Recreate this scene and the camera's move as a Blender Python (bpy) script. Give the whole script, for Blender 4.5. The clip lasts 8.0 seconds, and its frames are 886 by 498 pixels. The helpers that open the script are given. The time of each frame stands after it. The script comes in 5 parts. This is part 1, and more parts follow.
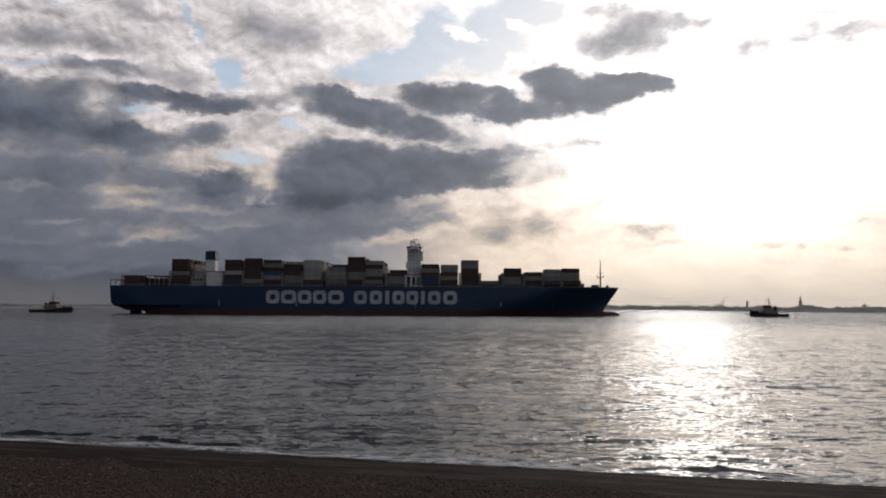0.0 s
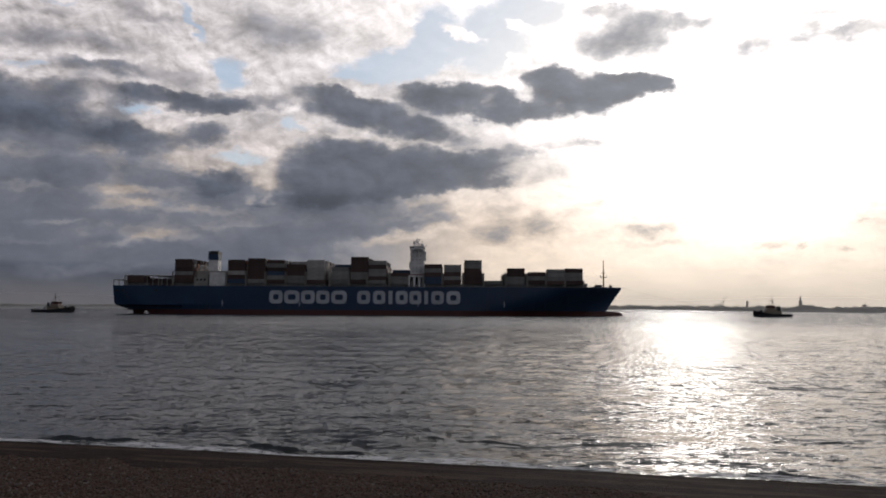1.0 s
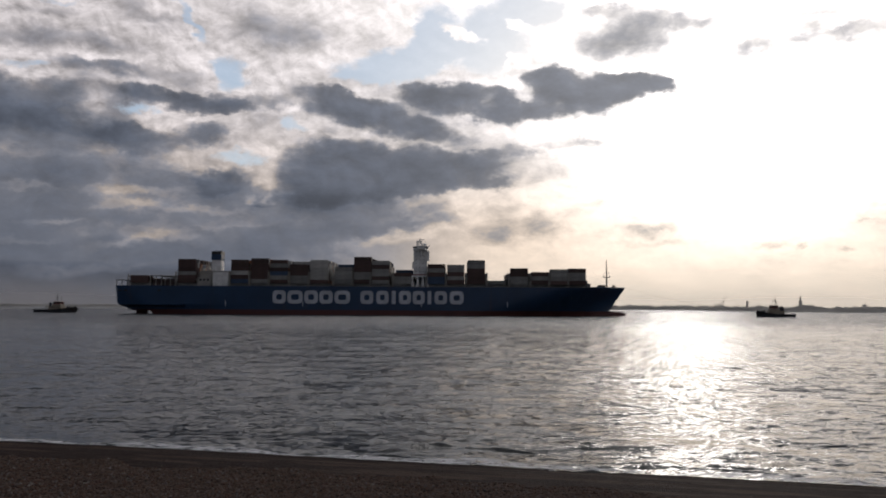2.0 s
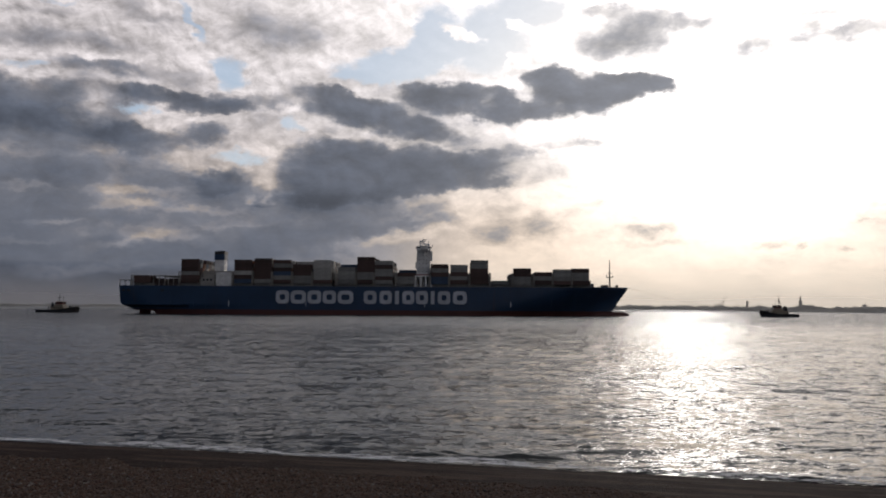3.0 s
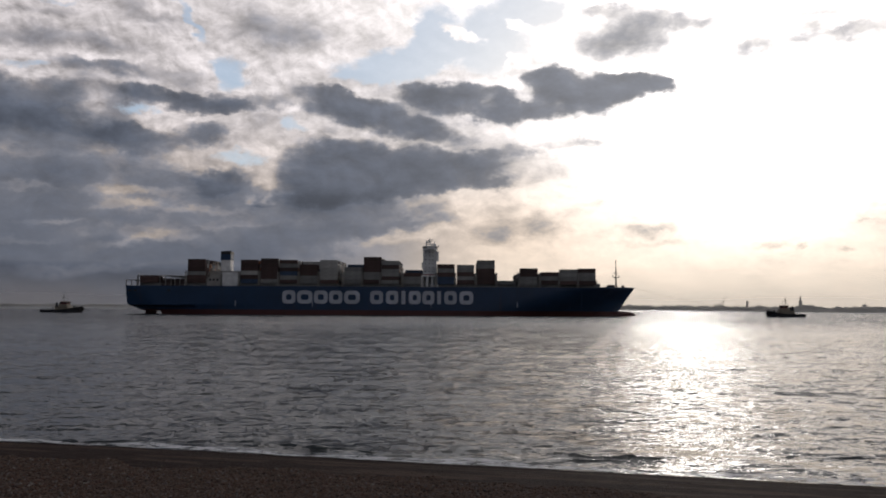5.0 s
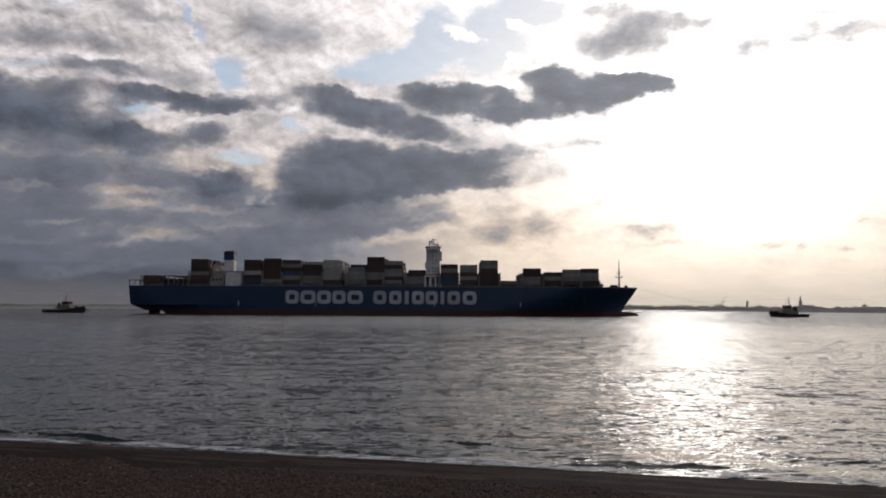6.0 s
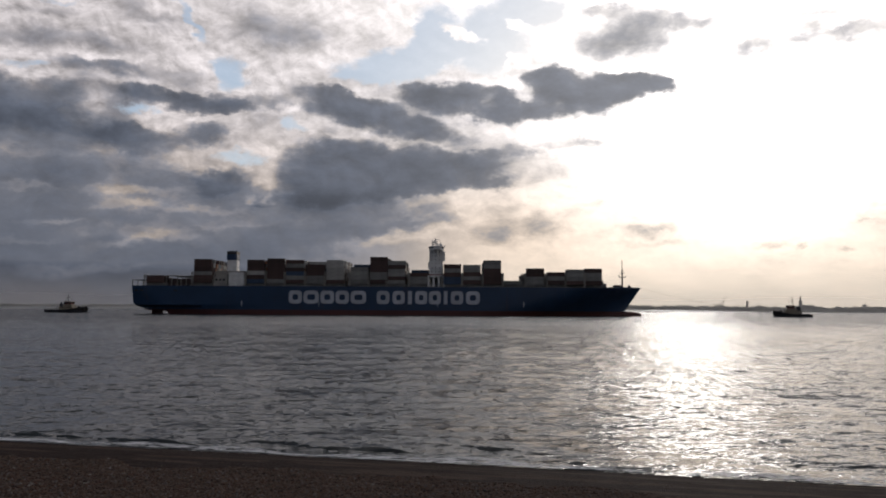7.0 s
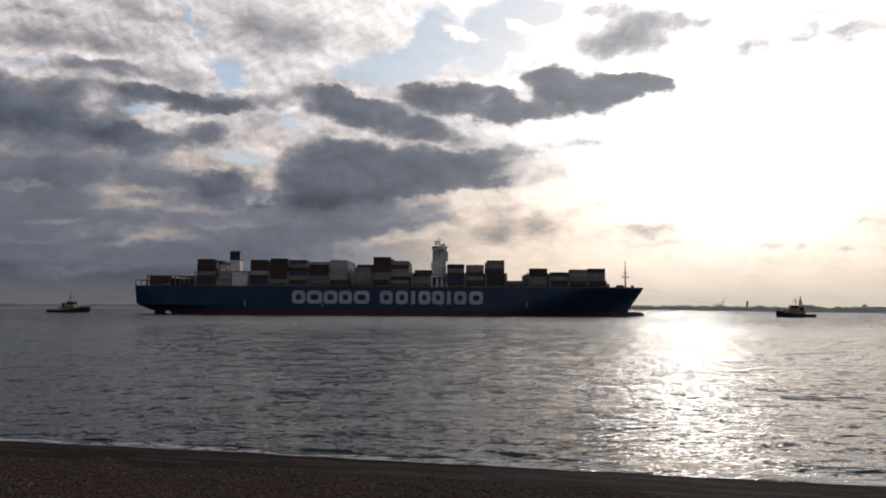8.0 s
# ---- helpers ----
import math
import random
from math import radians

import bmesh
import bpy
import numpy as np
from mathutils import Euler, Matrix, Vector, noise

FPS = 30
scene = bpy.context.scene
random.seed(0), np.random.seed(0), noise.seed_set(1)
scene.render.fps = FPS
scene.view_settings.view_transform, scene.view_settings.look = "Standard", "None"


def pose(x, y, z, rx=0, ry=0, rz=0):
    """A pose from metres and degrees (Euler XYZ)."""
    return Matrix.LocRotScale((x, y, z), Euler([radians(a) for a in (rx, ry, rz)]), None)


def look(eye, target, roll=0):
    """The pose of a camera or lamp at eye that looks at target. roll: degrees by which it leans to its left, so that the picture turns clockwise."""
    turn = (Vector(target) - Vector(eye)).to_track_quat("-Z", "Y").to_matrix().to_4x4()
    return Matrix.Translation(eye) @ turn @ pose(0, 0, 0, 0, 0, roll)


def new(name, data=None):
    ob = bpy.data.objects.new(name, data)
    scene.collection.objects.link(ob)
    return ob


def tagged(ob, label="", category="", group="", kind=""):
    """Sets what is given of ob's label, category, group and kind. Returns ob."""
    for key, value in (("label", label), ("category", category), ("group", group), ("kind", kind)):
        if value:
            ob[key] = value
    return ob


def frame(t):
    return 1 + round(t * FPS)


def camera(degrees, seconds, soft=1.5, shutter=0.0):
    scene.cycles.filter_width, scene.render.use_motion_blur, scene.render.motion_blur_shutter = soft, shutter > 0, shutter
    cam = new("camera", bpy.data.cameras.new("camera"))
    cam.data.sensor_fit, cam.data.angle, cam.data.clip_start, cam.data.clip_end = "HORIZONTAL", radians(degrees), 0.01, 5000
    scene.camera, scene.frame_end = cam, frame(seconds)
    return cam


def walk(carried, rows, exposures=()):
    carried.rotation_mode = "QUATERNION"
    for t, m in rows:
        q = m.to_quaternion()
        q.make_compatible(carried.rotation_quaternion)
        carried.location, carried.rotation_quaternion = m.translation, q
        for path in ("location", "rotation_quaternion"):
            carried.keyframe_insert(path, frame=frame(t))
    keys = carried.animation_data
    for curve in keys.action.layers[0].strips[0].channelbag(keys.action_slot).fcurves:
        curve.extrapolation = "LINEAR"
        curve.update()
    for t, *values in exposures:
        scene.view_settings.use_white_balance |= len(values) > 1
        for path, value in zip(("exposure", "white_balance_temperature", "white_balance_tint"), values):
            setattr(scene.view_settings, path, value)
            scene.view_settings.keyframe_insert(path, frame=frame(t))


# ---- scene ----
cam = camera(60.0, 8.0, soft=1.9)
EYE = (0.0, 0.0, 6.0)
TILT, ROLL = 4.32, 0.33
HEADING = look(EYE, (0, math.cos(radians(TILT)) * 100, 6.0 + math.sin(radians(TILT)) * 100), ROLL)
walk(cam, [(0.0, HEADING), (8.0, HEADING)])

# ---- light ----
SUN_AZ, SUN_EL = 17.7, 12.0      # degrees right of +y, degrees above the horizon
sun_way = Vector((math.sin(radians(SUN_AZ)) * math.cos(radians(SUN_EL)),
                  math.cos(radians(SUN_AZ)) * math.cos(radians(SUN_EL)), math.sin(radians(SUN_EL))))
lamp = bpy.data.lights.new("sun", "SUN")
lamp.energy, lamp.angle, lamp.color = 0.13, radians(7.0), (1.0, 0.95, 0.89)
sun = new("sun", lamp)
sun.matrix_world = look(tuple(sun_way * 500), (0, 0, 0))
scene.view_settings.exposure = 0.0


class Nodes:
    """Short hand for building a node tree."""

    def __init__(self, tree):
        self.tree = tree
        tree.nodes.clear()

    def add(self, kind, _in=None):
        n = self.tree.nodes.new(kind)
        for key, value in (_in or {}).items():
            self.put(n.inputs[key], value)
        return n

    def put(self, socket, value):
        if isinstance(value, bpy.types.NodeSocket):
            self.tree.links.new(value, socket)
        else:
            socket.default_value = value

    def m(self, op, a, b=0.0, c=0.0, clamp=False):
        n = self.tree.nodes.new("ShaderNodeMath")
        n.operation, n.use_clamp = op, clamp
        for socket, value in zip(n.inputs, (a, b, c)):
            self.put(socket, value)
        return n.outputs[0]

    def v(self, op, a, b=(0, 0, 0), scale=1.0):
        n = self.tree.nodes.new("ShaderNodeVectorMath")
        n.operation = op
        self.put(n.inputs[0], a)
        self.put(n.inputs[1], b)
        if op == "SCALE":
            self.put(n.inputs["Scale"], scale)
        return n.outputs["Value"] if op in ("LENGTH", "DOT_PRODUCT", "DISTANCE") else n.outputs["Vector"]

    def xyz(self, x, y, z=0.0):
        return self.add("ShaderNodeCombineXYZ", {"X": x, "Y": y, "Z": z}).outputs[0]

    def step(self, value, a, b, lo=0.0, hi=1.0):
        n = self.add("ShaderNodeMapRange", {"Value": value, "From Min": a, "From Max": b, "To Min": lo, "To Max": hi})
        n.interpolation_type = "SMOOTHSTEP"
        return n.outputs[0]

    def noise(self, vector, scale, detail=3.0, rough=0.55, distortion=0.0):
        return self.add("ShaderNodeTexNoise", {"Vector": vector, "Scale": scale, "Detail": detail, "Roughness": rough, "Distortion": distortion})

    def mix(self, fac, a, b, blend="MIX"):
        n = self.add("ShaderNodeMix")
        n.data_type, n.blend_type = "RGBA", blend
        self.put(n.inputs[0], fac)
        self.put(n.inputs[6], a)
        self.put(n.inputs[7], b)
        return n.outputs[2]

    def ramp(self, fac, *stops):
        n = self.add("ShaderNodeValToRGB", {"Fac": fac})
        el = n.color_ramp.elements
        while len(el) < len(stops):
            el.new(0.5)
        for e, (p, c) in zip(el, stops):
            e.position, e.color = p, (*c, 1.0)
        return n.outputs[0]


# Cloud cover by bearing and height in degrees: bearing, height, half width, half height, weight, lean down to the right.
CRISP_BANKS = (
    (-30.0, 12.9, 6.0, 2.72, 0.80, -4),
    (-25.1, 12.8, 3.2, 2.17, 0.50, -2),
    (-22.3, 11.5, 4.0, 1.61, 0.85, 7),
    (-20.4, 14.6, 5.7, 0.84, 0.80, 2),
    (-16.5, 14.2, 3.0, 0.55, 0.70, -1),
    (-17.8, 12.4, 1.9, 1.06, 0.65, 4),
    (-24.9, 16.1, 3.9, 0.66, 0.50, -1),
    (-7.5, 14.8, 4.4, 1.38, 0.92, 11),
    (-2.4, 13.5, 4.7, 1.40, 0.85, 11),
    (-0.7, 15.6, 3.8, 1.18, 0.95, 4),
    (3.6, 15.2, 2.5, 1.10, 0.85, 9),
    (4.9, 14.4, 3.6, 0.90, 0.85, 1),
    (8.5, 16.2, 2.4, 1.76, 1.00, 2),
    (11.0, 15.5, 3.9, 1.36, 0.95, -1),
    (13.8, 16.1, 3.1, 1.06, 0.92, 3),
    (16.2, 15.9, 1.6, 0.54, 0.75, 7),
)
DEEP_BANKS = (
    (-7.8, 10.0, 5.1, 2.32, 0.98, -2),
    (-3.4, 10.5, 6.4, 1.91, 0.92, -1),
    (-9.7, 8.0, 4.1, 1.82, 0.92, -2),
    (-3.6, 8.5, 4.9, 1.09, 0.75, -7),
    (1.5, 10.3, 3.6, 1.67, 0.66, 0),
    (5.1, 11.5, 3.8, 0.70, 0.42, -2),
    (3.2, 9.2, 3.2, 0.59, 0.52, -3),
    (-16.7, 8.5, 2.9, 1.21, 0.85, 0),
    (-13.7, 7.4, 1.0, 0.41, 0.75, -2),
)
SUNLIT_BANKS = (
    (12.5, 18.9, 3.5, 1.47, 0.74, 8),
    (14.7, 19.4, 2.4, 1.14, 0.55, 8),
    (16.0, 20.3, 4.6, 0.97, 0.56, 10),
    (11.7, 21.3, 2.5, 0.49, 0.55, 0),
    (18.9, 19.8, 1.5, 0.37, 0.35, 0),
    (22.6, 18.2, 2.0, 1.10, 0.72, -13),
    (25.6, 18.2, 1.8, 0.72, 0.66, -4),
    (28.8, 18.0, 3.0, 0.63, 0.66, -3),
    (23.1, 4.4, 1.5, 0.70, 0.45, 2),
    (25.0, 4.1, 0.6, 0.27, 0.40, 2),
    (27.9, 4.0, 0.9, 0.22, 0.35, 2),
    (9.1, 12.1, 4.2, 0.49, 0.52, -2),
    (6.6, 9.3, 2.5, 0.37, 0.42, -3),
    (14.4, 5.7, 5.2, 0.65, 0.34, -3),
    (10.7, 7.6, 4.5, 0.58, 0.30, -3),
    (28.6, 6.0, 2.0, 0.19, 0.22, -3),
)
SOFT_BANKS = (
    (-27.7, 8.9, 8.4, 2.30, 0.72, -5),
    (-28.6, 6.1, 6.2, 1.70, 0.82, -4),
    (-21.6, 6.0, 5.5, 0.71, 0.50, -3),
    (-19.7, 3.6, 15.7, 1.43, 0.72, -2),
    (-26.8, 3.4, 8.8, 2.26, 0.78, -2),
    (-13.1, 5.0, 6.8, 1.64, 0.72, -7),
    (-6.9, 5.8, 5.0, 1.42, 0.68, -4),
    (-28.1, 1.8, 10.8, 1.11, 0.70, -1),
    (-0.6, 6.4, 5.5, 1.10, 0.44, -8),
    (3.6, 5.2, 5.5, 1.09, 0.36, -8),
    (7.4, 6.5, 5.0, 0.92, 0.26, -4),
    (-12.9, 14.8, 3.1, 0.64, 0.42, -10),
    (-7.7, 3.0, 8.3, 0.84, 0.30, -1),
)
SKIRTS = (
    (-5.3, 11.4, 8.0, 1.49, 0.35, 9),
    (-15.3, 13.6, 6.0, 1.19, 0.12, 1),
    (-28.1, 11.1, 7.3, 2.42, 0.58, -1),
    (-18.7, 10.6, 4.6, 2.37, 0.14, -4),
    (-15.1, 8.0, 5.9, 1.62, 0.45, -2),
    (0.6, 12.7, 4.7, 1.65, 0.28, 6),
    (6.2, 10.6, 5.9, 2.07, 0.18, 1),
    (-6.9, 6.8, 7.9, 1.84, 0.66, -1),
    (-23.5, 8.1, 8.2, 1.93, 0.50, -4),
    (-3.7, 16.0, 5.1, 1.21, 0.30, 7),
    (11.6, 15.0, 4.9, 1.20, 0.35, -1),
    (-18.6, 5.6, 9.9, 1.60, 0.50, -2),
    (0.7, 9.0, 6.4, 1.68, 0.28, -6),
)
THIN_VEILS = (
    (-29.4, 17.4, 3.0, 0.84, 0.34, -4),
    (-24.6, 17.7, 3.9, 0.69, 0.34, 2),
    (-12.2, 19.9, 4.1, 1.45, 0.36, -4),
    (-6.7, 19.2, 3.4, 1.02, 0.16, -2),
    (-20.9, 19.8, 3.4, 0.51, 0.24, 7),
    (-27.8, 19.1, 3.4, 0.49, 0.24, -4),
    (-21.2, 16.0, 4.1, 0.60, 0.26, 2),
    (-14.8, 11.8, 3.6, 0.80, 0.16, -3),
    (24.1, 15.7, 5.0, 0.19, 0.05, 3),
    (21.6, 15.4, 0.4, 0.15, 0.22, 5),
    (15.1, 4.7, 3.6, 0.24, 0.12, -1),
    (-15.4, 19.2, 2.4, 0.53, 0.10, -35),
    (26.3, 19.6, 3.8, 0.28, 0.16, 1),
)
BREAKS = (
    (-24.7, 13.7, 1.3, 1.72, 0.95, 44),
    (-22.2, 7.9, 3.5, 0.31, 0.55, -2),
    (-21.4, 7.0, 1.3, 0.35, 0.50, -11),
    (-18.2, 6.8, 3.4, 0.32, 0.45, 0),
    (-27.0, 5.7, 2.2, 0.23, 0.45, -3),
    (-22.5, 4.5, 2.5, 0.35, 0.55, -15),
    (-19.1, 4.7, 2.3, 0.40, 0.55, 8),
    (-13.0, 9.0, 1.9, 0.69, 0.70, 20),
    (-14.3, 7.7, 0.6, 0.37, 0.55, -2),
    (-12.8, 7.8, 0.6, 0.33, 0.50, -32),
    (-7.9, 12.5, 3.4, 0.20, 0.65, 2),
    (-0.8, 8.1, 3.6, 0.42, 0.65, -13),
    (-2.5, 5.4, 4.0, 0.51, 0.70, -10),
    (-28.6, 7.8, 2.0, 0.22, 0.40, 3),
    (-28.8, 4.4, 2.3, 0.22, 0.25, -3),
    (-25.4, 2.4, 3.8, 0.34, 0.35, -5),
)
LIGHT_RIMS = (
    (-16.9, 15.4, 1.6, 0.47, 0.60, 9),
    (-19.9, 13.0, 3.4, 0.31, 0.50, 1),
    (-28.6, 15.1, 5.0, 0.21, 0.50, -1),
    (-13.3, 12.9, 2.8, 0.56, 0.45, 5),
    (-16.0, 9.8, 3.9, 0.20, 0.50, -3),
    (-1.9, 14.5, 2.6, 0.33, 0.40, 11),
    (3.2, 16.1, 1.1, 0.65, 0.45, 1),
    (3.3, 15.0, 0.7, 0.49, 0.55, 1),
    (8.5, 14.9, 0.5, 0.40, 0.50, 2),
    (2.3, 13.2, 2.6, 0.49, 0.45, 5),
    (-19.1, 10.6, 2.3, 0.71, 0.45, 16),
    (-9.5, 12.5, 1.2, 0.41, 0.50, 18),
)
CLEARINGS = (
    (-16.0, 16.4, 1.3, 1.40, 0.85, -5),
    (-18.9, 19.6, 2.4, 0.45, 0.70, 38),
    (-27.1, 19.8, 2.1, 0.21, 0.40, -5),
    (-29.0, 15.7, 1.8, 0.32, 0.55, -9),
    (-22.4, 13.6, 1.8, 0.34, 0.65, -1),
    (-15.2, 10.5, 2.2, 0.64, 0.60, -3),
    (-10.9, 13.5, 1.4, 0.73, 0.65, 27),
    (-2.8, 17.9, 5.8, 1.35, 1.00, -11),
    (-0.5, 20.0, 1.8, 2.27, 1.00, 0),
    (3.4, 19.4, 3.1, 2.83, 1.00, 1),
    (6.6, 21.5, 3.2, 1.22, 0.90, 2),
    (29.5, 19.0, 1.6, 0.48, 0.50, 0),
    (-4.2, 21.9, 0.5, 1.15, 0.30, -2),
    (-6.2, 16.7, 2.1, 0.40, 0.50, -2),
)
PUFFS = (
    (1.5, 19.9, 1.9, 0.63, 0.90, 25),
    (5.1, 17.8, 0.7, 0.80, 0.95, 1),
    (5.3, 20.7, 1.1, 0.46, 0.70, 11),
    (-16.3, 19.5, 0.9, 0.53, 0.50, -6),
)
GLOW = (22.1, 12.1, 13.9, 8.9)
DECK_DARK, DECK_LIGHT, BROAD = 1.0, 0.47, 1.15


def make_sky():
    world = bpy.data.worlds.new("evening_sky")
    scene.world = world
    world.use_nodes = True
    n = Nodes(world.node_tree)
    way = n.add("ShaderNodeTexCoord").outputs["Generated"]
    sep = n.add("ShaderNodeSeparateXYZ", {"Vector": way})
    deg = 180 / math.pi
    az = n.m("MULTIPLY", n.m("ARCTAN2", sep.outputs[0], sep.outputs[1]), deg)
    el = n.m("MULTIPLY", n.m("ARCSINE", sep.outputs[2]), deg)

    def wobble(vector, scale, detail, size):
        c = n.noise(vector, scale, detail, 0.55).outputs["Color"]
        return n.v("MULTIPLY", n.v("SUBTRACT", c, (0.5, 0.5, 0.5)), (*size, 0.0))

    flat = n.v("MULTIPLY", way, (1.0, 1.0, 2.0))
    p = n.v("ADD", n.xyz(az, el, 0.0), wobble(flat, 9.0, 2.0, (2.2, 1.2)))
    p = n.v("ADD", p, wobble(flat, 27.0, 3.0, (2.4, 1.5)))
    p = n.v("ADD", p, wobble(way, 80.0, 4.0, (0.8, 0.6)))

    def cover(banks, outer=1.35, inner=0.25, crisp=False):
        """How much of the sky a list of banks hides, 0 to 1; crisp: sharp tops over soft undersides."""
        left = None
        for a, e, ra, re, w, lean in banks:
            c, sn = math.cos(radians(lean)), math.sin(radians(lean))
            d = n.v("SUBTRACT", p, (a, e, 0.0))
            along = n.v("DOT_PRODUCT", d, (c / ra, -sn / ra, 0.0))
            across = n.v("DOT_PRODUCT", d, (sn / re, c / re, 0.0))
            s = n.step(n.v("LENGTH", n.xyz(along, across)), outer, inner, 0.0, w)
            if crisp:
                s = n.m("MULTIPLY", s, n.step(across, 1.05, 0.55))
            s = n.m("SUBTRACT", 1.0, s)
            left = s if left is None else n.m("MULTIPLY", left, s)
        return n.m("SUBTRACT", 1.0, left)

    bank = n.m("MAXIMUM", cover(CRISP_BANKS, 1.5, 0.2, True), cover(DEEP_BANKS, 1.4, 0.2))
    soft = n.m("MAXIMUM", cover(SOFT_BANKS, 1.5, 0.1), cover(SKIRTS, 1.6, 0.1))
    thin = cover(THIN_VEILS, 1.5, 0.1)
    sunlit = cover(SUNLIT_BANKS, 1.5, 0.1)
    breaks = cover(BREAKS, 1.5, 0.1)
    rims = cover(LIGHT_RIMS, 1.5, 0.1)
    clear = n.m("SUBTRACT", cover(CLEARINGS, 1.4, 0.3), cover(PUFFS), clamp=True)

    streak = n.noise(n.xyz(n.m("MULTIPLY", az, 0.07), n.m("MULTIPLY", el, 0.26), 1.7), 1.6, 7.0, 0.6, 0.4).outputs[0]
    round_way = n.v("MULTIPLY", way, (1.0, 1.0, 1.7))
    puff = n.noise(round_way, 17.0, 8.0, 0.6, 0.25).outputs[0]
    # the same billows a little nearer the sun: lit rims against shaded undersides
    near_sun = n.noise(n.v("ADD", round_way, (0.008, 0.0, 0.016)), 17.0, 8.0, 0.6, 0.25).outputs[0]
    relief = n.m("SUBTRACT", puff, near_sun)
    curl = n.noise(n.v("MULTIPLY", way, (1.0, 1.0, 1.5)), 42.0, 6.0, 0.6, 0.4).outputs[0]
    ragged = n.m("ADD", n.m("MULTIPLY", n.m("SUBTRACT", puff, 0.5), 0.9), n.m("MULTIPLY", n.m("SUBTRACT", curl, 0.5), 0.55))

    # banks: a ragged edge, then slowly darker towards the middle
    edge = n.m("ADD", bank, n.m("MULTIPLY", ragged, 0.75))
    dark = n.m("ADD", n.step(edge, -0.02, 0.86, 0.0, 0.36), n.step(n.m("ADD", bank, n.m("MULTIPLY", ragged, 0.3)), 0.15, 1.05, 0.0, 0.34))
    soft_t = n.step(n.m("ADD", soft, n.m("MULTIPLY", ragged, 0.45)), 0.0, 0.85, 0.0, 0.60)
    grey = n.m("ADD", n.m("MAXIMUM", dark, soft_t), n.m("MULTIPLY", n.m("MINIMUM", dark, soft_t), 0.22))
    sunlit_t = n.step(n.m("ADD", sunlit, n.m("MULTIPLY", n.m("MULTIPLY", ragged, 0.7), n.step(sunlit, 0.02, 0.25))), 0.06, 0.95, 0.0, 0.40)
    grey = n.m("MAXIMUM", grey, sunlit_t)
    lit = n.m("MULTIPLY", breaks, n.m("ADD", 0.55, puff), clamp=True)
    grey = n.m("MULTIPLY", grey, n.m("SUBTRACT", 1.0, n.m("MULTIPLY", lit, 0.75)))
    grey = n.m("MULTIPLY", grey, n.m("SUBTRACT", 1.0, n.m("MULTIPLY", rims, 0.7)))
    t = n.m("ADD", n.m("ADD", grey, n.m("MULTIPLY", thin, 0.75)), 0.15)
    t = n.m("ADD", t, n.m("MULTIPLY", n.m("ADD", n.m("SUBTRACT", puff, 0.5), n.m("MULTIPLY", n.m("SUBTRACT", streak, 0.5), 0.7)), n.step(grey, 0.1, 0.6, 0.50, 0.26)))
    # behind and overhead: unseen grey deck, thicker left, added to darken hull and water
    deck = n.m("MAXIMUM", n.step(n.m("ABSOLUTE", az), 31.0, 46.0), n.step(n.m("SUBTRACT", el, n.step(az, -28.0, 0.0, 0.0, 3.0)), 19.5, 26.0))
    deck_t = n.step(az, -28.0, -10.0, DECK_DARK, DECK_LIGHT)
    t = n.m("ADD", n.m("MULTIPLY", t, n.m("SUBTRACT", 1.0, n.m("MULTIPLY", deck, 0.75))), n.m("MULTIPLY", deck, n.m("MULTIPLY", deck_t, 0.9)))
    t = n.m("MAXIMUM", t, 0.02)
    # the low sky away from the sun is never without cloud
    veil = n.m("MULTIPLY", n.step(el, 13.0, 5.0, 0.0, 0.50), n.step(az, 11.0, -8.0))
    veil = n.m("MAXIMUM", veil, n.m("MULTIPLY", n.step(el, 5.0, 2.2, 0.0, 0.92), n.step(az, 6.0, -14.0)))
    t = n.m("MAXIMUM", t, n.m("MULTIPLY", veil, n.m("SUBTRACT", 1.0, n.m("MULTIPLY", lit, 0.55))))
    t = n.m("MINIMUM", t, 1.0)

    air = n.add("ShaderNodeTexSky")
    air.sky_type, air.sun_disc = "NISHITA", False
    air.sun_elevation, air.sun_rotation = radians(SUN_EL), radians(SUN_AZ)
    air.air_density, air.dust_density = 1.0, 1.0
    blue = n.mix(0.5, n.v("SCALE", air.outputs[0], scale=0.10), (0.44, 0.58, 0.80, 1))
    cloud = n.ramp(t, (0.0, (0.68, 0.635, 0.65)), (0.18, (0.62, 0.575, 0.585)), (0.30, (0.45, 0.42, 0.435)), (0.44, (0.275, 0.268, 0.295)),
                   (0.60, (0.172, 0.180, 0.213)), (0.85, (0.105, 0.119, 0.155)), (1.0, (0.056, 0.064, 0.084)))
    cloud = n.v("MULTIPLY", cloud, n.mix(n.m("MULTIPLY", n.step(el, 15.0, 6.0), n.step(t, 0.52, 0.34)), (1.0, 1.0, 1.0, 1), (1.06, 0.97, 0.84, 1)))
    # low sunlight warms the cloud below the sun
    cloud = n.v("MULTIPLY", cloud, n.mix(n.m("MULTIPLY", n.step(el, 13.0, 5.0), n.step(az, -6.0, 8.0)), (1.0, 1.0, 1.0, 1), (1.06, 0.985, 0.88, 1)))
    cloud = n.v("SCALE", cloud, scale=n.m("MAXIMUM", n.m("ADD", 1.0, n.m("MULTIPLY", relief, n.step(el, 3.0, 15.0, 0.7, 1.7))), 0.55))
    fine = n.m("SUBTRACT", curl, n.noise(n.v("ADD", n.v("MULTIPLY", way, (1.0, 1.0, 1.5)), (0.004, 0.0, 0.010)), 42.0, 6.0, 0.6, 0.4).outputs[0])
